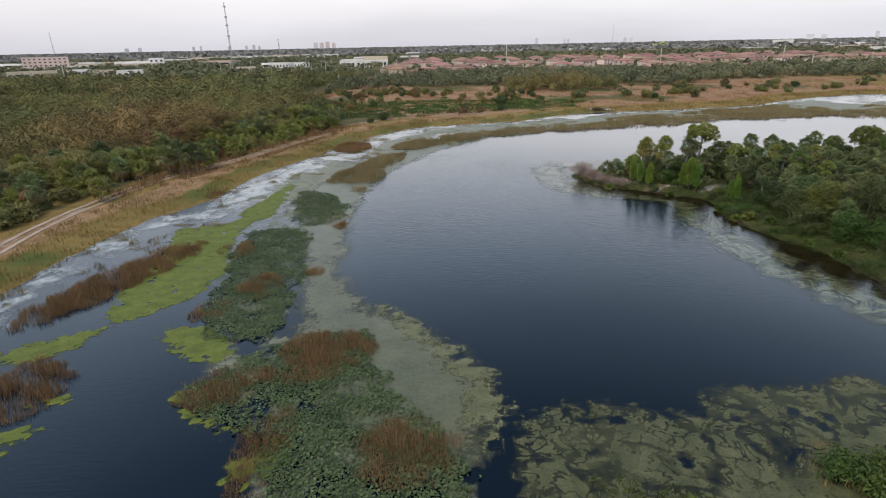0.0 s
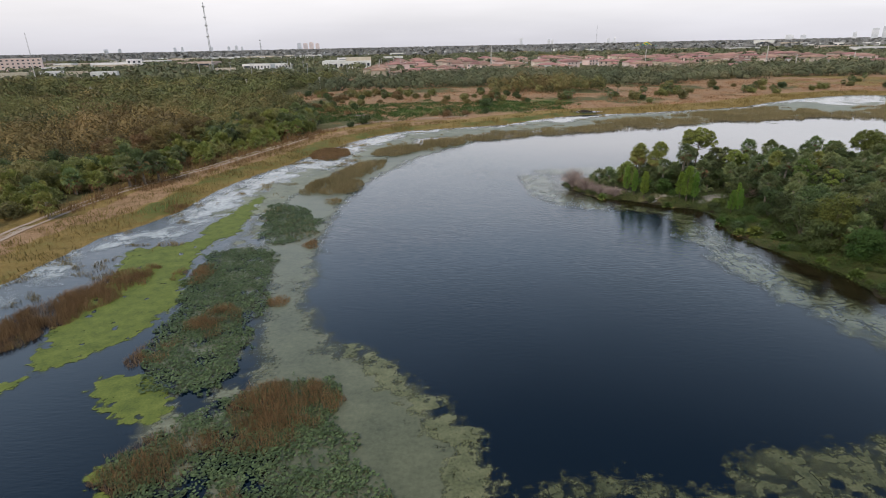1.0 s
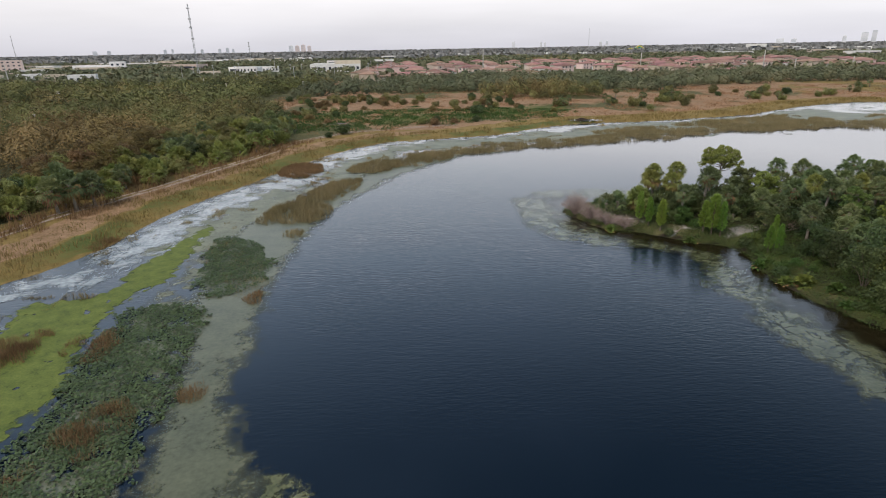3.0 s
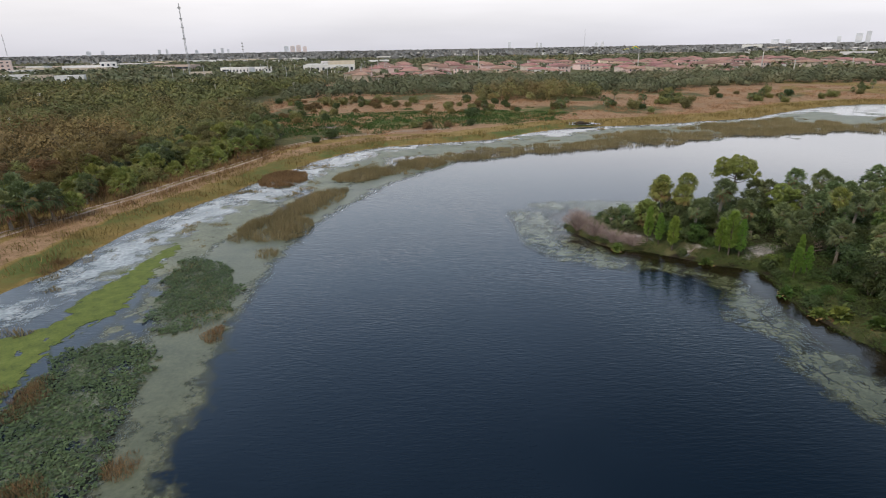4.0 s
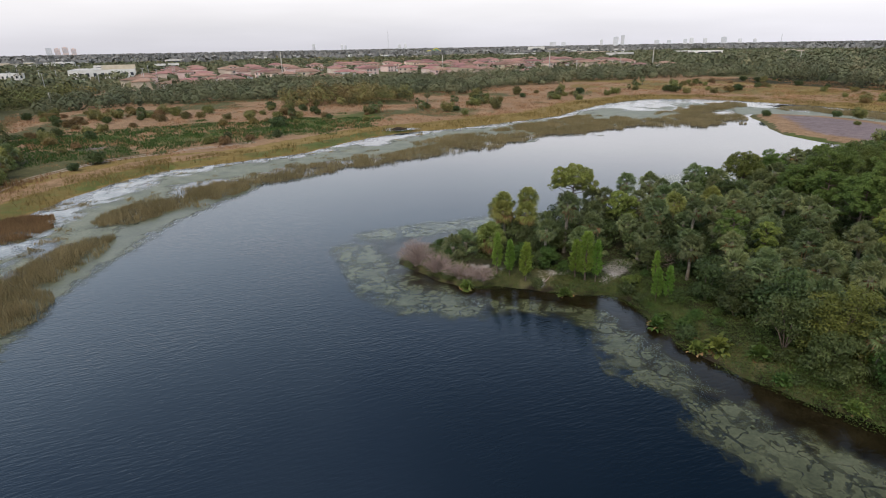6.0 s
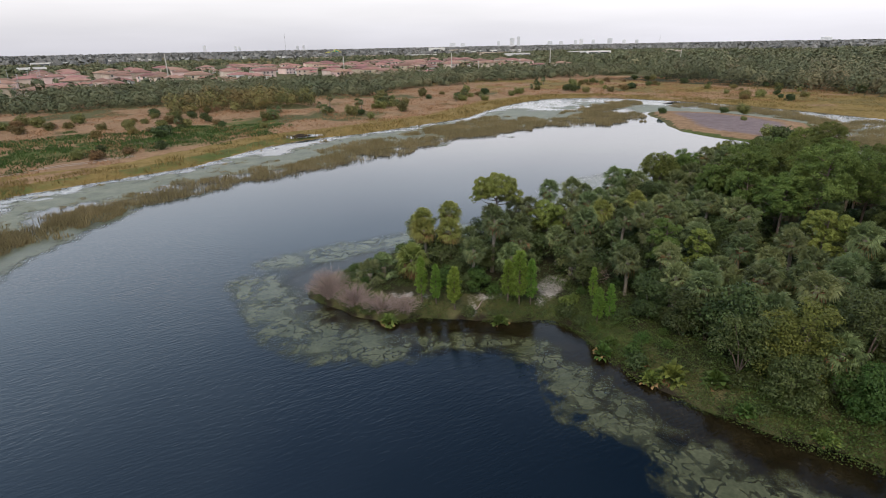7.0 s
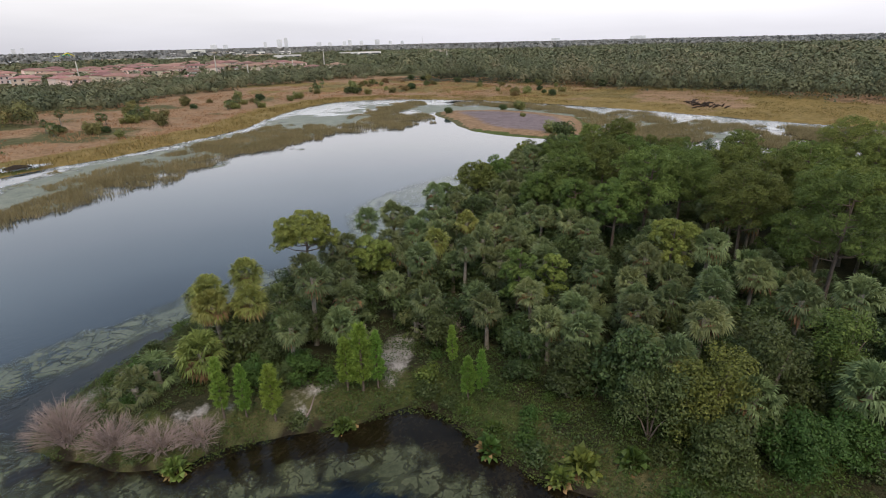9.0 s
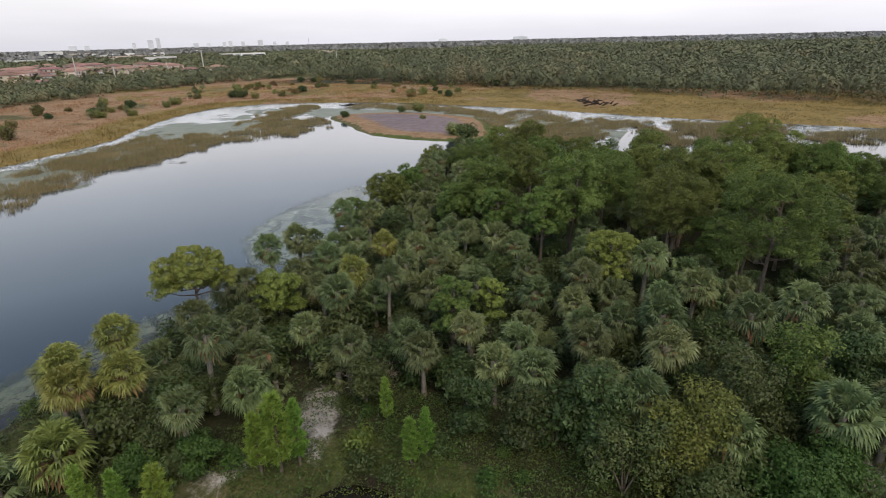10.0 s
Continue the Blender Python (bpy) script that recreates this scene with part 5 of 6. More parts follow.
wx, wy, wr = scatter((-110, 60, -30, 215), 3.5, 21, lambda x, y: west_wood(x, y) & (line_dist(x, y, ROAD) < 26))
edge = line_dist(wx, wy, ROAD)
k = wr.rand(len(wx))
rusty = (cypress(wx, wy) > 0.05) & (edge > 12) & (k < 0.6)
palmy = ~rusty & (((edge < 24) & (k < 0.52)) | ((edge < 10) & (k < 0.72)))
low = ~palmy & ~rusty & (edge < 9)
green = ~palmy & ~rusty & ~low
plant_copies([wpal_a, wpal_b, wpal_c, wpal_c], list(zip(wx[palmy], wy[palmy])), wr, 0.85, 1.35)
plant_copies([rust_a, rust_b], list(zip(wx[rusty], wy[rusty])), wr, 0.6, 1.05)
plant_copies([wood_a, wood_b, wood_c], list(zip(wx[green], wy[green])), wr, 0.55, 1.05)
plant_copies([wood_d], list(zip(wx[low], wy[low])), wr, 0.6, 1.5)
put(leafy_tree("bush", 3.6, 210, "dark brown-green rounded bush at the end of the wood", "bush", W_KEY, 2.3, 0.0, 2600, 0.15, M_LEAFYELLOW, lobe=0.4), -33.5, 167.5)
put(leafy_tree("broadleaf_tree", 5.2, 211, "broad olive-brown bush tree standing in the wood", "tree", W_KEY, 4.2, 0.0, 4600, 0.17, M_LEAFOLIVE, lobe=0.36), -68.5, 100.5)

wx, wy, wr = scatter((-232, 40, -36, 240), 5.4, 22, lambda x, y: west_wood(x, y) & (line_dist(x, y, ROAD) >= 26))
rusty = cypress(wx, wy) > 0


# ---- scrub on the northern field ----
S_KEY = "bushes on the northern field"
bush_a = leafy_tree("bush", 2.2, 301, "dark green rounded bush on the dry field", "bush", S_KEY, 1.8, 0.0, 800, 0.28, M_LEAF)
bush_b = leafy_tree("bush", 1.8, 302, "rusty brown bush on the dry field", "bush", S_KEY, 1.6, 0.0, 700, 0.26, M_LEAFRUST)
bush_c = leafy_tree("bush", 2.8, 303, "tall grey-green bush on the dry field", "bush", S_KEY, 1.8, 0.0, 800, 0.28, M_LEAFOLIVE)
fpal_a = palm_tree("palm_tree", 2.6, 304, "low cabbage palm in a clump on the dry field", S_KEY, 1.15, 0.03, 8, 30)
fpal_b = palm_tree("palm_tree", 3.8, 305, "cabbage palm standing over field bushes", S_KEY, 1.05, 0.03, 8, 30)
put(fpal_a, 95, 258)
put(fpal_b, 88, 270)
def field_bush(x, y):
    return (-inside(x, y, LAKE) > 16) & (x > np.interp(y, (150, 190, 305), (-20, -30, -70))) & (fbm(x, y, 18, 311) > 0.46)
bx, by, br = scatter((-60, 170, 340, 300), 7.5, 31, field_bush)
keep = br.rand(len(bx)) < np.where(bx < 40, 0.9, 0.55)
plant_copies([bush_a, bush_b, bush_c], list(zip(bx[keep], by[keep])), br, 0.5, 1.3)
for i, (x, y, n) in enumerate(((108.9, 258, 6), (101.1, 253.4, 4), (58.9, 246.8, 6), (144.5, 261.1, 5), (156.6, 256.5, 3), (204.8, 284.3, 4), (223.9, 303.8, 3), (76.3, 250, 3), (-22.5, 270.4, 3), (29.2, 245.1, 3))):
    for k in range(n):
        copy_thing((fpal_a, bush_c, fpal_b)[k % 3], Matrix.Translation((x + br.normal() * 2.6, y + br.normal() * 2.0, 0.7)) @ pose(0, 0, 0, 0, 0, 70 * k) @ Matrix.Scale(br.uniform(0.7, 1.1), 4))


reed_bed("field_grass", lambda x, y: np.where((-inside(x, y, LAKE) > 12) & (x > np.interp(y, (150, 190, 305), (-24, -32, -74))), fbm(x, y, 9, 321) - 0.45, -1) * 6, (-70, 165, 330, 330), 2.2, 0.6, 0.13, M_REEDRUST,
         "rusty dry grass on the northern field", 322, 5.0, "grass", False, 0.4)
for i, (x, y, sc) in enumerate(((171.8, 176.9, 0.8), (191, 160, 1.1), (188, 165, 0.8), (150, 128, 1.1), (144.6, 122.2, 1.5), (175, 150, 0.5))):
    copy_thing(bush_c if i % 2 else bush_a, Matrix.Translation((x, y, 0.4)) @ Matrix.Scale(sc, 4))

# ---- far woods ----
def canopy(name, x, y, tall, crown, leaves, size, label, seed, material=M_FARWOOD, category="woods", tones=(0.0, 1.0), thin=0.0):
    """Many far crowns in one mesh: each a lumpy leafy dome of its own size and height."""
    r = np.random.RandomState(seed)
    n, leaves = len(x), int(leaves * 1.7)
    z = np.where((np.abs(x - 90) < 400) & (np.abs(y - 120) < 400), 0.9, 1.2)
    s = 0.5 + 0.95 * r.rand(n) ** 1.6
    wide, top = crown * s * r.uniform(0.85, 1.2, n), tall * s ** 0.6 * r.uniform(0.75, 1.2, n)
    d = unit(r.normal(size=(n, leaves, 3)))
    d[:, :, 2] = np.where(r.rand(n, leaves) < 0.85, np.abs(d[:, :, 2]), d[:, :, 2] * 0.6)
    d = unit(d)
    turn, ph = np.arctan2(d[..., 1], d[..., 0]), r.uniform(0, 6.28, (4, n, 1))
    flank = 1 - np.abs(d[..., 2])
    swell = 1 + 0.17 * np.cos(3 * turn + ph[0]) * flank + 0.13 * np.cos(5 * turn + ph[1] + 5 * d[..., 2]) + 0.1 * np.cos(7 * d[..., 2] + ph[2] + 2 * turn) - thin * r.rand(n, leaves) * 0.5
    reach = swell * r.uniform(0.93, 1.05, (n, leaves))
    semi = np.stack([wide, wide * r.uniform(0.8, 1.15, n), top * 0.56], -1)[:, None, :]
    c = np.stack([x, y, z + top * 0.46], -1)[:, None, :] + d * semi * reach[..., None]
    skirt = r.rand(n, leaves) < 0.1
    c[:, :, 2] = np.where(skirt, z[:, None] + r.rand(n, leaves) * top[:, None] * 0.6, c[:, :, 2])
    v, f = slivers(c.reshape(-1, 3), unit(d + r.normal(size=d.shape) * 0.2 + np.array([0, 0, 0.1])).reshape(-1, 3), size, r, 1.3)
    me = mesh_of(name, v, f, material)
    tone = tones[0] + (tones[1] - tones[0]) * np.clip(0.55 * r.rand(n) + 0.9 * (fbm(x, y, 30, seed) - 0.25), 0, 1)
    me.attributes.new("crown", "FLOAT", "POINT").data.foreach_set("value", np.repeat(tone, leaves * 3).astype(np.float32))
    return thing(name, me, label, category, kind="stuff")


def spur_side(x, y):
    return x > np.interp(y, (-60, 27, 51, 86, 108, 131, 185, 250, 300, 420), (225, 240, 249, 258, 268, 272, 276, 308, 326, 420))


canopy("woods", wx[rusty], wy[rusty], 7.4, 3.9, 330, 0.3, "rust-brown cypress wood behind the track", 39, M_WESTWOOD, tones=(0.45, 1.0), thin=0.12)
canopy("woods", wx[~rusty], wy[~rusty], 6.0, 4.0, 330, 0.3, "olive-green thicket wood behind the track", 40, M_WESTWOOD, tones=(0.0, 0.78))
fx, fy, _ = scatter((220, -160, 420, 330), 6.2, 41, lambda x, y: spur_side(x, y) & (np.hypot((x - 352) / 2.2, y - 262) > 14))
canopy("woods", fx, fy, 9.5, 4.0, 105, 0.7, "dense dark green pine wood behind the marsh", 41, thin=0.3)
fx, fy, _ = scatter((420, -700, 1250, 520), 12.0, 42, lambda x, y: spur_side(x, y) & (fbm(x, y, 90, 5) > 0.2))
canopy("woods", fx, fy, 9.0, 5.8, 26, 1.8, "wide pine forest running to the horizon", 42)
fx, fy, _ = scatter((-330, 130, -60, 420), 5.8, 43, lambda x, y: (x < np.interp(y, (130, 235, 305, 420), (-230, -62, -80, -60))) & ((y > 235) | (x < -230)) & (fbm(x, y, 40, 6) > 0.28) & (np.hypot((x + 196) / 1.5, y - 272) > 24))
canopy("woods", fx, fy, 6.2, 4.2, 110, 0.6, "mixed green and brown wood west of the field", 43, M_WESTWOOD, tones=(0.0, 0.75))
fx, fy, _ = scatter((-60, 285, 480, 435), 5.6, 44, lambda x, y: (y > 318 + 60 * (fbm(x, y, 60, 7) - 0.5) + np.where(x > 200, 30, 0)) & (fbm(x, y, 30, 8) > 0.36) & ~spur_side(x, y))
canopy("woods", fx, fy, 5.6, 3.2, 110, 0.65, "belt of dark trees beyond the dry field", 44)
fx, fy, _ = scatter((25, 268, 100, 330), 4.6, 49, lambda x, y: np.hypot((x - 62) / 34, (y - 298) / 26) < 0.75 + 0.5 * (fbm(x, y, 20, 17) - 0.3))
canopy("woods", fx, fy, 6.4, 3.0, 160, 0.45, "clump of olive and yellowing trees on the field", 49, M_WESTWOOD, tones=(0.0, 0.85))
fx, fy, _ = scatter((-900, 425, 1300, 1300), 14.0, 45, lambda x, y: (fbm(x, y, 70, 9) > 0.46))
canopy("woods", fx, fy, 4.8, 4.0, 12, 2.5, "garden and street trees among distant houses", 45)
fx, fy, _ = scatter((-3800, 1250, 4300, 4400), 48.0, 46, lambda x, y: (fbm(x, y, 260, 10) > 0.4))
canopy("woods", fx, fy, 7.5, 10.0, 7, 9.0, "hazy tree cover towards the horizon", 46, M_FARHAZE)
fx, fy, _ = scatter((1250, -2600, 4300, 1250), 40.0, 47, lambda x, y: (fbm(x, y, 260, 11) > 0.25))
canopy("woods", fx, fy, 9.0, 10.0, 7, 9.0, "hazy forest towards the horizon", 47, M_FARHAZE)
fx, fy, _ = scatter((-3800, 300, -900, 1250), 48.0, 48, lambda x, y: (fbm(x, y, 260, 12) > 0.3))
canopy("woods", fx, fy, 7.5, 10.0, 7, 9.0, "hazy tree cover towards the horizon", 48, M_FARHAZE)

# ---- pads and reeds ----
def pads(name, field, box, per, size, seed, label):
    r = np.random.RandomState(seed)
    n = int((box[2] - box[0]) * (box[3] - box[1]) * per)
    x, y = r.uniform(box[0], box[2], n), r.uniform(box[1], box[3], n)
    k = (field(x, y) > 0) & (r.rand(n) < np.clip((fbm(x, y, 1.8, seed + 1) - 0.2) * 3, 0.1, 1))
    x, y = x[k], y[k]
    n = len(x)
    z = 0.05 + r.rand(n) * 0.16
    nor = unit(np.stack([r.normal(size=n) * 0.3, r.normal(size=n) * 0.3, np.ones(n)], 1))
    a = unit(np.cross(nor, np.stack([np.cos(r.rand(n) * 6.28), np.sin(r.rand(n) * 6.28), np.zeros(n)], 1)))
    b = np.cross(nor, a)
    s = size * r.uniform(0.6, 1.25, (n, 1))
    c = np.stack([x, y, z], 1)
    rim = [c + (a * math.cos(w) * 1.15 + b * math.sin(w) * 0.9) * s for w in (0.25, 1.25, 2.3, 3.4, 4.5, 6.0)]
    v = np.stack(rim, 1).reshape(-1, 3)
    return thing(name, mesh_of(name, v, (np.arange(n)[:, None] * 6 + np.arange(6)), M_PAD), label, "water lily pads", kind="stuff")


PAD_RINGS = [[(-25, 94.4), (-17.3, 90.2), (-14.4, 79.3), (-20.6, 76.5)], [(-26, 73.2), (-18.7, 72.7), (-16.2, 62.2), (-15.2, 52.8), (-14.3, 45.6), (-15.2, 43.6), (-19.8, 43.7), (-22.1, 46.9), (-24.6, 59.1), (-25.9, 68.6)],
             [(-13.4, 43), (-7, 44.7), (-4.9, 38.4), (-1.5, 34.1), (0.9, 29.3), (1.8, 24.8), (-0.5, 17.8), (-9.6, 17.9), (-10.1, 25.9), (-12.7, 31.1), (-17.3, 34), (-19.2, 35.8), (-16.8, 39.4)]]
for i, ring in enumerate(PAD_RINGS):
    r = np.array(ring)
    pads("lily_pads", ragged(ring, 1.2, 0.8, 2.0, 400 + i), (r[:, 0].min() - 2, r[:, 1].min() - 2, r[:, 0].max() + 2, r[:, 1].max() + 2), 84, 0.092, 410 + i, "crowded grey-green lily pads standing just above the water")


def blob(x0, y0, rx, ry, turn=0.0):
    c, s = math.cos(radians(turn)), math.sin(radians(turn))

    def field(x, y):
        u, w = (x - x0) * c + (y - y0) * s, -(x - x0) * s + (y - y0) * c
        return (1 - np.hypot(u / rx, w / ry)) * min(rx, ry) + (fbm(x, y, 1.5, int(abs(x0 * 7 + y0)) % 90) - 0.5) * 1.6
    return field


def band(line, width, seed, gap=0.0):
    line = smooth_ring(line, 4, False)

    def field(x, y):
        f = width * 0.5 - line_dist(x, y, line) + (fbm(x, y, 5, seed) - 0.5) * width * 0.9
        return np.where(vnoise(x, y, 11, seed + 2) < gap, -1, f)
    return field


RUSTY, TANNED = "rust-brown dead reeds standing in shallow water", "tan and olive reeds standing in shallow water"
for i, (x0, y0, rx, ry, turn, tall) in enumerate(((-35.5, 57.7, 3.2, 12.5, -20, 1.5), (-31.4, 36.4, 3.2, 4.6, 20, 1.5), (-9.2, 41.6, 4.2, 2.8, 0, 1.5), (-16, 36.4, 3.6, 2.6, 25, 1.3), (-1.9, 29.2, 3.4, 3.4, 0, 1.3),
                                                  (-10.4, 38.5, 3.0, 2.2, 30, 1.1), (-11.1, 29.4, 2.0, 4.0, 0, 1.1), (-19, 54.6, 2.6, 3.4, 0, 1.1), (-14, 58.9, 1.2, 1.6, 0, 1.0), (-24.9, 66.5, 1.3, 3.4, 0, 1.1), (-22.5, 49.6, 1.6, 2.4, 0, 1.0),
                                                  (-17.4, 81.4, 2.8, 6.5, 20, 1.1), (-21.9, 88.8, 2.4, 6, 20, 1.1), (-14.3, 75.3, 1.0, 1.8, 0, 1.0), (-39.8, 93.4, 1.6, 3.2, 0, 1.2), (-22.6, 138, 4.6, 6.8, 0, 1.4), (-27.5, 66.6, 0.9, 1.8, 0, 1.0),
                                                  (-16.3, 106.2, 5.2, 6, 30, 1.7), (-13.7, 118.4, 3.6, 11, -20, 1.7), (-7, 139.9, 4.6, 7, -40, 1.6), (4.6, 149.3, 5, 6, -40, 1.6), (-14.9, 95.6, 1.6, 1.9, 0, 1.3), (-20.3, 102.4, 1.8, 2.2, 0, 1.2), (23.5, 28.4, 1.6, 1.6, 0, 0.9))):
    b = max(rx, ry) + 2
    tan = i > 16 or i in (11, 12)
    reed_bed("reed_bed", blob(x0, y0, rx, ry, turn), (x0 - b, y0 - b, x0 + b, y0 + b), (30 if i in (11, 12) else 110 if tan else 190), tall * (0.5 if i in (11, 12) else 0.72), 0.009 + 0.00016 * y0, M_REEDTAN if tan else M_REED, TANNED if tan else RUSTY, 500 + i, lean=0.24)
for i, (line, width, gap) in enumerate((([(-2, 146), (8, 155), (28, 162), (50, 168), (74, 176)], 8, 0.0), ([(66, 176), (88, 182), (110, 184)], 9, 0.0), ([(100, 189), (122, 190), (142, 184), (160, 184)], 15, 0.05),
                                        ([(55, 181), (80, 189), (102, 199), (126, 208)], 6, 0.2), ([(150, 198), (176, 206), (196, 212)], 9, 0.25), ([(160, 113), (176, 113), (192, 120)], 16, 0.05),
                                        ([(162, 104), (174, 101), (184, 95)], 14, 0.05), ([(166, 76), (180, 70), (190, 62)], 16, 0.15), ([(200, 150), (206, 170), (204, 190)], 10, 0.1), ([(178, 128), (192, 136), (200, 146)], 8, 0.2), ([(176, 40), (186, 20), (186, 0)], 14, 0.2))):
    p = np.array(line)
    reed_bed("reed_bed", band(line, width * 1.35, 610 + i, gap * 0.5), (p[:, 0].min() - width, p[:, 1].min() - width, p[:, 0].max() + width, p[:, 1].max() + width), 34, 1.0, 0.045, M_REEDTAN, TANNED, 620 + i, 3.5)


reed_bed("marsh_tufts", lambda x, y: np.where((inside(x, y, LAKE) > 0.3) & (inside(x, y, LAKE) < 15) & (x < 60), (fbm(x, y, 3.2, 801) - 0.66) * 8, -1), (-50, 50, 60, 205), 60, 0.55, 0.03, M_GRASS, "small olive grass tufts standing in the channel", 802, 1.2, "grass", True, 0.3)


def bank(x, y):
    d = -inside(x, y, LAKE) + (fbm(x, y, 6, 88) - 0.5) * 6
    return np.where((line_dist(x, y, ROAD) > 2.2), np.minimum(d + 1.0, 11.5 - d) * 0.3, -1)


reed_bed("bank_grass", bank, (-60, 25, -5, 185), 9, 0.75, 0.06, M_GRASS, "olive and straw-coloured grass on the lake bank", 701, 4.0, "grass", False, 0.3)
reed_bed("bank_grass", lambda x, y: np.where(x > -8, bank(x, y), -1), (-8, 165, 235, 285), 4, 0.8, 0.11, M_GRASS, "olive and straw-coloured grass on the far bank", 702, 5.0, "grass", False, 0.3)
for i, (x, y, sc) in enumerate(((-51.6, 108.3, 1.15), (-53.4, 106.6, 1.0), (-50.1, 110.8, 1.05), (-54.2, 110.0, 1.2), (-48.4, 113.2, 1.0), (-55.7, 87.7, 1.05), (-60.0, 92.5, 1.1), (-60.3, 101.8, 1.1), (-62.5, 96.8, 0.95), (-57.2, 103.6, 0.95))):
    copy_thing((wpal_b if i < 3 else wpal_a), Matrix.Translation((x, y, float(ground_z(x, y)[0]))) @ pose(0, 0, 0, 0, 0, 50 * i) @ Matrix.Scale(sc, 4))
for i, (x, y, n) in enumerate(((227, 109, 14), (231, 112, 9), (222.5, 105.5, 8))):
    r = np.random.RandomState(730 + i)
    limbs = []
    for k in range(n):
        o, az = r.normal(size=2) * 2.2, r.uniform(0, 6.28)
        reach = r.uniform(1.5, 3.5)
        limbs.append(tube([(o[0], o[1], 0.1), (o[0] + math.cos(az) * reach * 0.5, o[1] + math.sin(az) * reach * 0.5, r.uniform(0.4, 1.2)), (o[0] + math.cos(az) * reach, o[1] + math.sin(az) * reach, r.uniform(0.2, 1.4))], [0.3, 0.24, 0.1], 5))
    heap = thing("brush_pile", mesh_of("brush_pile", *join(limbs), M_DARKWOOD, True), "heap of dark dead branches on the dry field", "brush pile", "brush piles on the field")
    heap.matrix_basis = pose(x, y, float(ground_z(x, y)[0]) - 0.1)
reed_bed("field_scrub", lambda x, y: np.where(-inside(x, y, LAKE) > 8, 1 - np.hypot((x + 6) / 56, (y - 222 - 0.15 * x) / 24) + (fbm(x, y, 12, 327) - 0.5) * 1.6, -1) * 5, (-68, 185, 60, 262), 7, 0.7, 0.13, M_LEAFBRIGHT,
         "bright green low scrub on the northern field", 328, 3.0, "scrub", False, 0.5)
reed_bed("field_grass", lambda x, y: np.where((-inside(x, y, LAKE) > 2) & (line_dist(x, y, SPUR) > 2.5), fbm(x, y, 8, 325) - 0.4, -1) * 6, (188, -40, 300, 230), 3.0, 0.5, 0.12, M_GRASS,
         "olive and straw-coloured grass on the eastern field", 326, 4.0, "grass", False, 0.4)
reed_bed("reed_fringe", lambda x, y: np.where((y > 92) & (y < 168), 0.9 - np.abs(line_dist(x, y, ROAD) - 3.4) + (vnoise(x, y, 2, 5) - 0.5), -1) * np.where(-inside(x, y, LAKE) < 13, 1, -1), (-56, 90, -18, 170), 14, 1.5, 0.05, M_REED,
         "row of brown dead reeds along the sandy track", 703, 2.0, "reeds", False, 0.1)

POND = [(49.5, 205.5), (53, 208.5), (59, 208), (62, 204.5), (58, 201.6), (52, 202)]
# pond surface: mirrored sky given as the pale film colour
for ob, up in ((floating("pond_water", ragged(POND, 0.6, 0.4, 3.0, 91), (46, 198, 66, 212), 0.5, M_MATPALE, "pale still water of a small pond in the grass", "pond"), 0.62),):
    ob.location.z = up
raft = thing("brush_pile", mesh_of("brush_pile", *join([tube([(-2.2, k * 0.35, 0.1), (0, k * 0.4 + 0.1, 0.35 + 0.05 * k), (2.3, k * 0.3, 0.12)], [0.14, 0.18, 0.08], 5) for k in range(-3, 4)]), M_DARKWOOD, True),
             "low heap of dark rotten branches lying in a pond", "brush pile", "brush piles on the field")
raft.matrix_basis = pose(55.5, 204.6, 0.6, 0, 0, 8)

# ---- town beyond the field ----
def box_part(name, b, mat_, parent, label=""):
    return part(name, mesh_of(name, *block(*b), mat_), parent, label)


def hip_roof(w, d, z, rise, eave=0.6):
    x, y = w / 2 + eave, d / 2 + eave
    k = max(0.0, x - y)
    v = [(-x, -y, z), (x, -y, z), (x, y, z), (-x, y, z), (-x, -y, z + 0.2), (x, -y, z + 0.2), (x, y, z + 0.2), (-x, y, z + 0.2), (-k, 0, z + rise), (k, 0, z + rise)]
    return v, [(3, 2, 1, 0), (0, 1, 5, 4), (1, 2, 6, 5), (2, 3, 7, 6), (3, 0, 4, 7), (4, 5, 9, 8), (5, 6, 9), (6, 7, 8, 9), (7, 4, 8)]


def house(w, d, h, wall_m, roof_m, label, wing=True):
    root = thing("house", None, label, "house", "houses beyond the field")
    pieces = [block(-w / 2, -d / 2, 0, w / 2, d / 2, h)]
    if wing:
        pieces.append(block(w * 0.1, -d / 2 - 3, 0, w * 0.45, -d / 2, h * 0.62))
    part("wall", mesh_of("wall", *join(pieces), wall_m), root)
    roofs = [hip_roof(w, d, h, 1.9)]
    if wing:
        rv, rf = hip_roof(w * 0.35, 3.4, h * 0.62, 1.1, 0.4)
        roofs.append(([(x + w * 0.275, y - d / 2 - 1.4, z) for x, y, z in rv], rf))
    part("roof", mesh_of("roof", *join(roofs), roof_m), root)
    for x in (-w * 0.36, -w * 0.12, w * 0.2):
        for z in ((0.9, 3.6) if h > 4.5 else (0.9,)):
            if not (wing and x > 0 and z < 2):
                box_part("window", (x - 0.7, -d / 2 - 0.06, z, x + 0.7, -d / 2 + 0.1, z + 1.3), M_GLASS, root)
    return root


house_kinds = [house(17, 12, 5.6, M_WALLBEIGE, M_ROOFRED, "two-storey beige house with a terracotta hip roof"),
               house(20, 13, 3.4, M_WALLWHITE, M_ROOFRED, "long white bungalow with a terracotta hip roof"),
               house(14, 11, 5.4, M_WALLPINK, M_ROOFRED, "two-storey salmon house with a terracotta hip roof", False)]
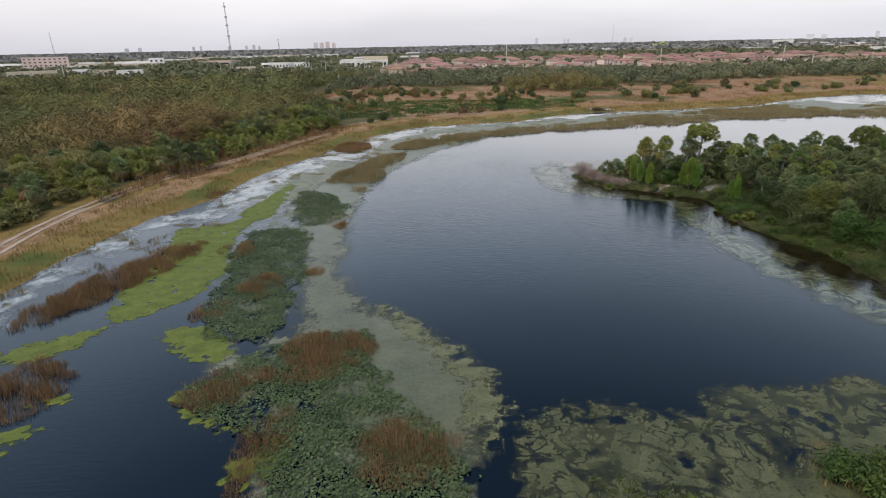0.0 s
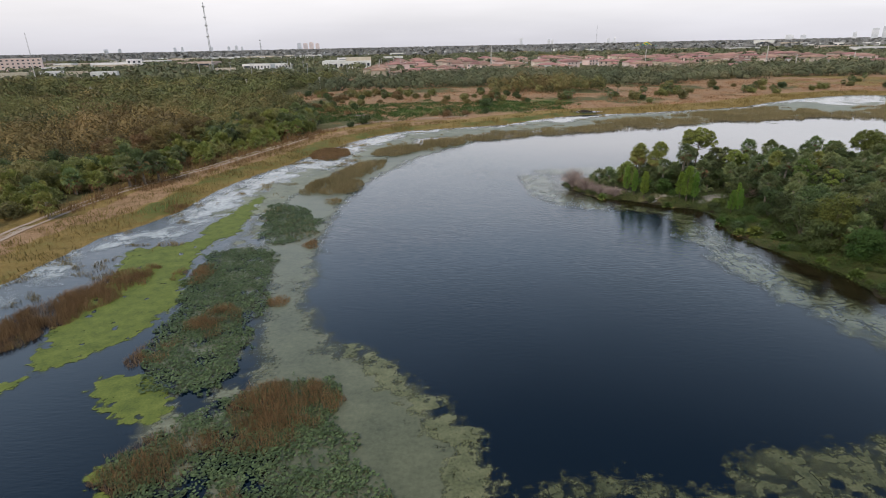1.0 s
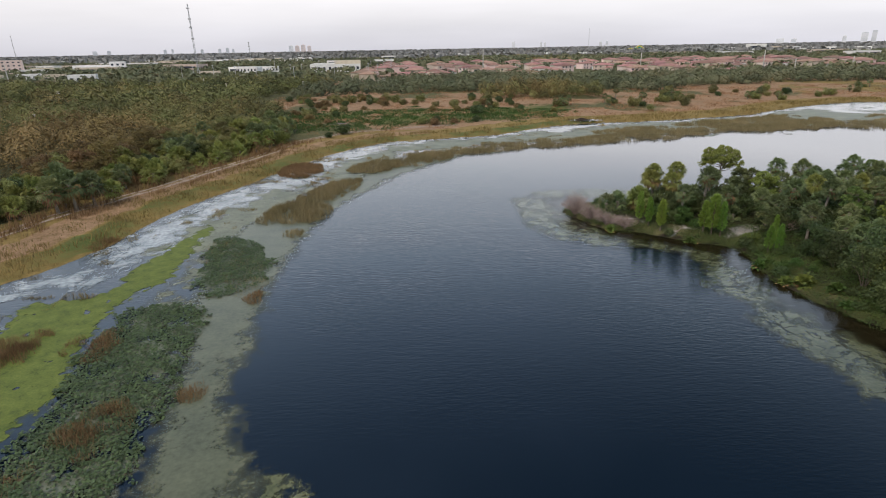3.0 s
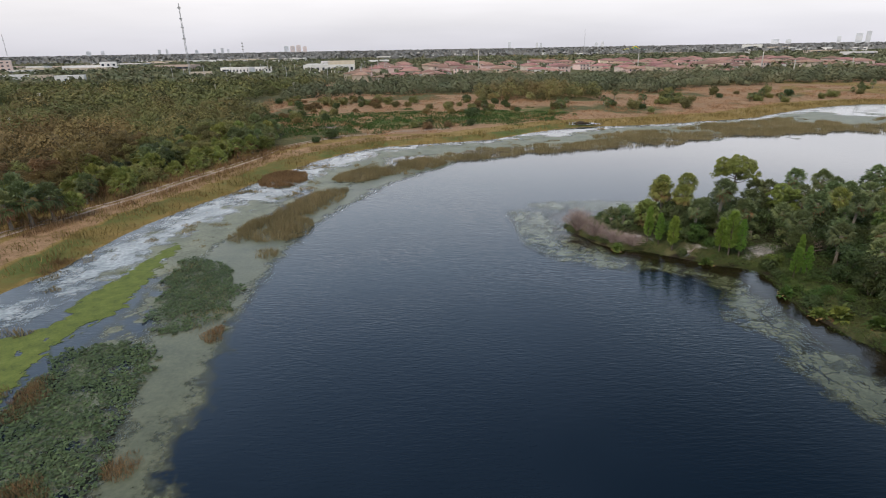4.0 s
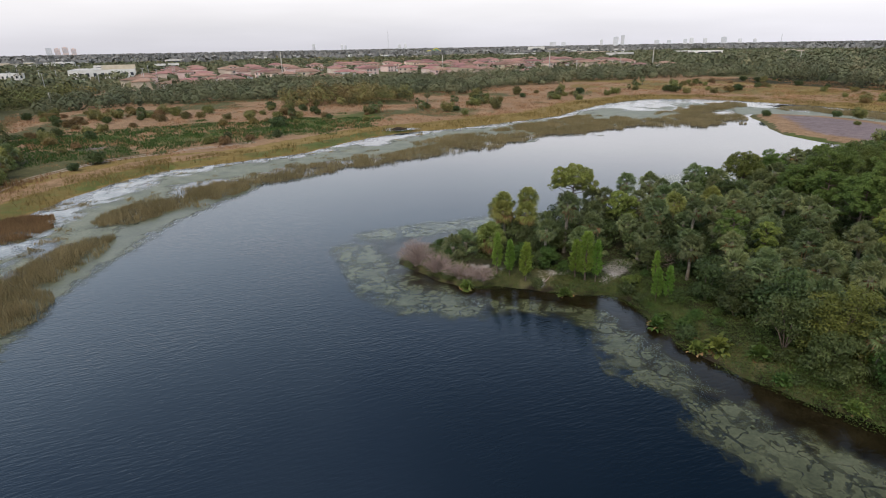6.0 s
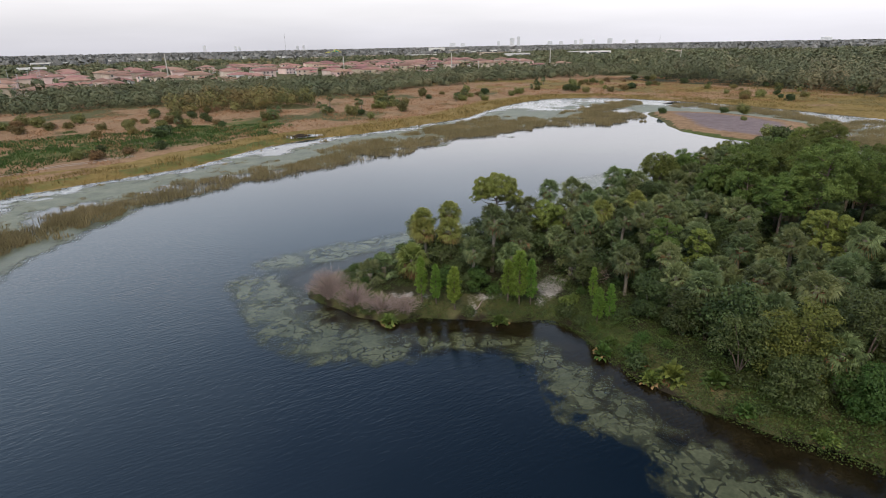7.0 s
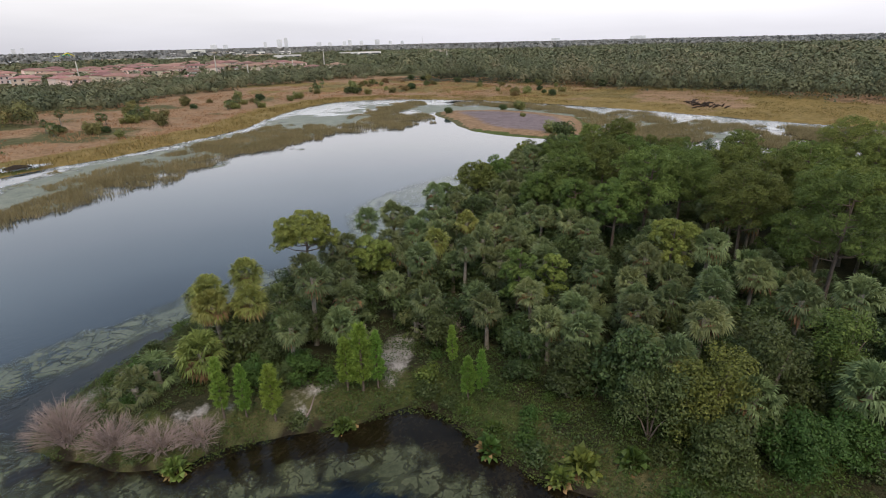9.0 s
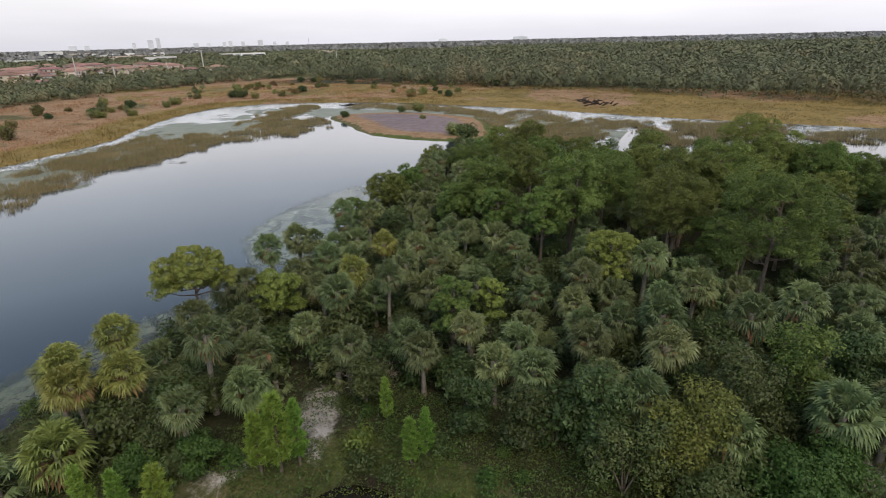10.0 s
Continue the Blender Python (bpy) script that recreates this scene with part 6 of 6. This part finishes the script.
hx, hy, hr = scatter((-40, 445, 460, 760), 30, 51, lambda x, y: (fbm(x, y, 70, 15) > np.where((x > 230) & (y < 520), 0.62, 0.38)), 0.3)
for i, (x, y) in enumerate(zip(hx, hy)):
    m = pose(x, y, 0.9, 0, 0, float(hr.choice([0, 0, 90, 180, -20, 25])))
    ob = house_kinds[i % 3]
    if i < 3:
        ob.matrix_basis = m
    else:
        copy_thing(ob, m)


def building(name, x, y, w, d, h, yaw, wall_m, label, floors=1, cols=6, category="building", roof_m=None, far=False):
    """A flat-roofed block with parapet, roof and rows of windows towards the lake."""
    root = thing(name, None, label, category, "commercial buildings beyond the wood")
    root.matrix_basis = pose(x, y, 0.9, 0, 0, yaw)
    t = 0.35
    pieces = [block(-w / 2, -d / 2, 0, w / 2, d / 2, h), block(-w / 2, -d / 2, h, w / 2, -d / 2 + t, h + 0.7), block(-w / 2, d / 2 - t, h, w / 2, d / 2, h + 0.7),
              block(-w / 2, -d / 2 + t, h, -w / 2 + t, d / 2 - t, h + 0.7), block(w / 2 - t, -d / 2 + t, h, w / 2, d / 2 - t, h + 0.7)]
    part("wall", mesh_of("wall", *join(pieces), wall_m), root)
    box_part("roof", (-w / 2 + t, -d / 2 + t, h, w / 2 - t, d / 2 - t, h + 0.15), roof_m or M_ROOFGREY, root)
    for f in range(floors):
        z0 = h / floors * (f + 0.35)
        z1 = z0 + h / floors * 0.38
        for c in range(cols):
            cx = -w / 2 + w * (c + 0.5) / cols
            ww = w / cols * (0.42 if not far else 0.75)
            box_part("window", (cx - ww / 2, -d / 2 - 0.08, z0, cx + ww / 2, -d / 2 + 0.15, z1), M_GLASS, root)
    return root


building("office_building", -532, 767, 50, 22, 16, 30, M_WALLPINK, "four-storey pale pink office block", 4, 9)
building("warehouse", -417, 785, 58, 26, 8, 25, M_WALLWHITE, "white warehouse with a stepped flat roof", 1, 8)
building("warehouse", -390, 779, 18, 18, 12, 25, M_WALLWHITE, "tall white block of a warehouse", 2, 3)
building("shop_building", -367, 509, 36, 16, 6.5, 30, M_WALLBEIGE, "low tan commercial building", 1, 6)
building("shop_building", -371, 580, 20, 12, 5.0, 28, M_WALLWHITE, "low white commercial building", 1, 5)
building("shop_building", -322, 540, 16, 12, 5.6, 25, M_WALLBEIGE, "low cream commercial building", 1, 4)
building("shop_building", -277, 504, 20, 13, 6.2, 22, M_WALLWHITE, "low grey-white commercial building", 1, 4)
building("shop_building", -200, 577, 18, 12, 4.6, 15, M_WALLBEIGE, "low yellow-beige building behind the wood", 1, 4)
building("shop_building", -191, 664, 21, 12, 5.6, 10, M_WALLWHITE, "white single-storey building with dark windows", 1, 6)
building("shop_building", -166, 667, 17, 12, 5.6, 10, M_WALLWHITE, "small white single-storey building behind the wood", 1, 5)
building("store_building", -91, 650, 52, 38, 7.5, 6, M_WALLWHITE, "large white retail store with a flat grey roof", 1, 9)
building("store_building", -80, 664, 28, 20, 10.5, 6, M_WALLBEIGE, "raised rear block of a retail store", 1, 5)
building("shop_building", 352, 440, 30, 9, 3.4, -35, M_WALLWHITE, "long low white building among trees", 1, 8)
building("shop_building", 300, 430, 12, 8, 3.2, -30, M_WALLBEIGE, "small cream building among trees", 1, 3)
building("large_store", 903, 1566, 48, 34, 16, -28, M_WALLWHITE, "tall windowless white block", 1, 1)
building("warehouse", 74, 1474, 88, 40, 5, -3, M_WALLWHITE, "very long white warehouse roof among trees", 1, 6, far=True)
building("warehouse", 219, 1595, 50, 30, 5.5, -8, M_WALLWHITE, "long white warehouse roof among trees", 1, 6, far=True)
building("warehouse", 1010, 1400, 130, 40, 7, -35, M_WALLWHITE, "very long white warehouse beyond the wood", 1, 8, far=True)
for i in range(84):
    r = RNG
    x, y = r.uniform(-900, 1500), r.uniform(720, 2300)
    if i < 34:
        x, y = r.uniform(-700, -40), r.uniform(680, 1500)
    w = r.uniform(16, 46) * (1 + y / 2500)
    building("warehouse", x, y, w, w * 0.45, r.uniform(4, 6.5), float(r.uniform(-15, 15)), (M_WALLWHITE, M_WALLWHITE, M_WALLBEIGE)[i % 3], "long white warehouse among distant trees", 1, 2, far=True)


def tower(x, y, w, h, label, wall_m):
    root = thing("tower_block", None, label, "tower block", "skyline towers")
    root.matrix_basis = pose(x, y, 0, 0, 0, math.degrees(math.atan2(-x, y)))
    part("wall", mesh_of("wall", *join([block(-w / 2, -9, 0, w / 2, 9, h), block(-w * 0.2, -5, h, w * 0.25, 5, h + 3.5)]), wall_m), root)
    n = max(3, int(h / 6))
    for f in range(n):
        z = h * (f + 0.45) / n
        box_part("window_band", (-w * 0.46, -9.3, z, w * 0.46, -8.8, z + h / n * 0.4), M_HAZEGLASS, root)
    return root


PALE, CORAL = "pale grey high-rise on the hazy horizon", "coral-coloured high-rise on the hazy horizon"
for x, y, w, h in ((-874, 4110, 30, 48), (-834, 4118, 30, 53), (-793, 4125, 26, 46)):
    tower(x, y, w, h, CORAL, M_TOWERPINK)
for x, y, w, h in ((-915, 4102, 30, 50), (2581, 3351, 34, 62), (2617, 3325, 24, 72), (2510, 3415, 20, 46), (649, 4152, 22, 51), (839, 4117, 16, 43), (865, 4115, 16, 40), (1234, 4023, 20, 38), (1274, 4011, 18, 42),
                   (2800, 3198, 34, 38), (2854, 3144, 26, 35), (2931, 3079, 24, 40), (2958, 3051, 26, 48), (3016, 2994, 24, 42), (3092, 2912, 34, 48), (3157, 2845, 24, 37), (3213, 2782, 22, 34), (-1317, 3989, 20, 42), (-1363, 3974, 18, 37),
                   (-1282, 3999, 16, 35), (-1466, 3935, 20, 35), (-2026, 3679, 26, 34), (-1960, 3715, 20, 35), (-1671, 3848, 18, 37), (-1630, 3865, 14, 40), (2218, 3571, 44, 37), (2277, 3529, 30, 34), (4021, 1359, 100, 32), (3817, 1873, 60, 29)):
    tower(x, y, w, h, PALE, M_TOWER)


def pole(x, y, h, label, arms=0, r0=0.28, mat_=None, name="utility_pole"):
    root = thing(name, None, label, "utility pole", "utility poles")
    root.matrix_basis = pose(x, y, 0.8, 0, 0, 10)
    part("shaft", mesh_of("shaft", *tube([(0, 0, 0), (0, 0, h * 0.5), (0, 0, h)], [r0, r0 * 0.8, r0 * 0.55], 8), mat_ or M_CONCRETE, True), root)
    for i in range(arms):
        z = h * (0.96 - 0.1 * i)
        box_part("cross_arm", (-h * 0.09, -0.1, z, h * 0.09, 0.1, z + 0.2), mat_ or M_CONCRETE, root)
    return root


for x, y, h in ((53, 500, 21), (306, 526, 16), (368, 455, 19), (198, 533, 15.5), (283, 447, 10.5), (-303, 455, 16), (35, 504, 7), (345, 470, 11), (520, 430, 14)):
    pole(x, y, h, "tall pale concrete utility pole above the trees", 0, 0.55)
for x, y, h in ((-136, 390, 7), (-123, 209, 5), (-165, 290, 7), (-105, 340, 6.5), (-62, 335, 7)):
    pole(x, y, h, "short weathered utility pole with cross-arms in the wood", 2, 0.16)
for i in range(26):
    pole(RNG.uniform(-230, -20), RNG.uniform(480, 650), RNG.uniform(9, 13), "thin grey lamp pole at a car park", 1, 0.22, M_STEEL, "lamp_pole")


def mast(name, x, y, h, side, label, rungs):
    """A lattice mast: three legs, rings and bracing."""
    root = thing(name, None, label, "radio mast", "")
    root.matrix_basis = pose(x, y, 0.5)
    foot = [(side * math.cos(a), side * math.sin(a)) for a in (0.3, 2.4, 4.5)]
    for fx_, fy_ in foot:
        part("leg", mesh_of("leg", *tube([(fx_, fy_, 0), (fx_ * 0.75, fy_ * 0.75, h * 0.5), (fx_ * 0.4, fy_ * 0.4, h)], [0.22, 0.2, 0.16], 5), M_STEEL), root)
    brace = []
    for i in range(rungs):
        z, z2 = h * i / rungs, h * (i + 1) / rungs
        k, k2 = 1 - 0.6 * i / rungs, 1 - 0.6 * (i + 1) / rungs
        for j in range(3):
            a, b = foot[j], foot[(j + 1) % 3]
            brace.append(tube([(a[0] * k, a[1] * k, z), (b[0] * k2, b[1] * k2, z2)], [0.09, 0.09], 3))
            brace.append(tube([(a[0] * k2, a[1] * k2, z2), (b[0] * k2, b[1] * k2, z2)], [0.08, 0.08], 3))
    part("lattice", mesh_of("lattice", *join(brace), M_STEEL), root)
    for z in (0.5, 0.66, 0.78, 0.93):
        box_part("antenna", (-1.5, -0.5, h * z, 1.5, 0.5, h * z + 1.3), M_STEEL, root)
    return root


mast("radio_mast", -250, 677, 72, 1.1, "tall grey lattice radio mast with antenna rings", 30)
mast("radio_mast", -302, 1056, 38, 1.0, "slim grey antenna mast in the town", 12)
mast("radio_mast", -1300, 1920, 84, 1.6, "thin distant radio mast", 14)
mast("radio_mast", 1155, 4040, 128, 3.0, "far tall lattice mast on the horizon", 14)
mast("radio_mast", 3302, 2666, 58, 3.0, "far lattice mast on the horizon", 10)


def slide_tower():
    root = thing("water_slide", None, "yellow and teal water slides of a far park", "water slide")
    root.matrix_basis = pose(671, 1805, 0.5, 0, 0, -20)
    for k, (m_, ph, z0) in enumerate(((M_YELLOW, 0.0, 15), (M_TEAL, 1.2, 12), (M_YELLOW, 2.6, 10), (M_TEAL, 4.0, 8))):
        pts = [(-34 + 68 * i / 14, 6 * math.sin(ph + i * 0.7), max(1.5, z0 * (1 - abs(i / 14 - 0.5) * 1.4) + 2 * math.sin(ph + i))) for i in range(15)]
        part("chute", mesh_of("chute", *tube(pts, [1.4] * 15, 6), m_, True), root)
    for x in (-20, 0, 18):
        part("post", mesh_of("post", *tube([(x, 0, 0), (x, 0, 14)], [0.6, 0.6], 6), M_STEEL), root)
    return root


slide_tower()
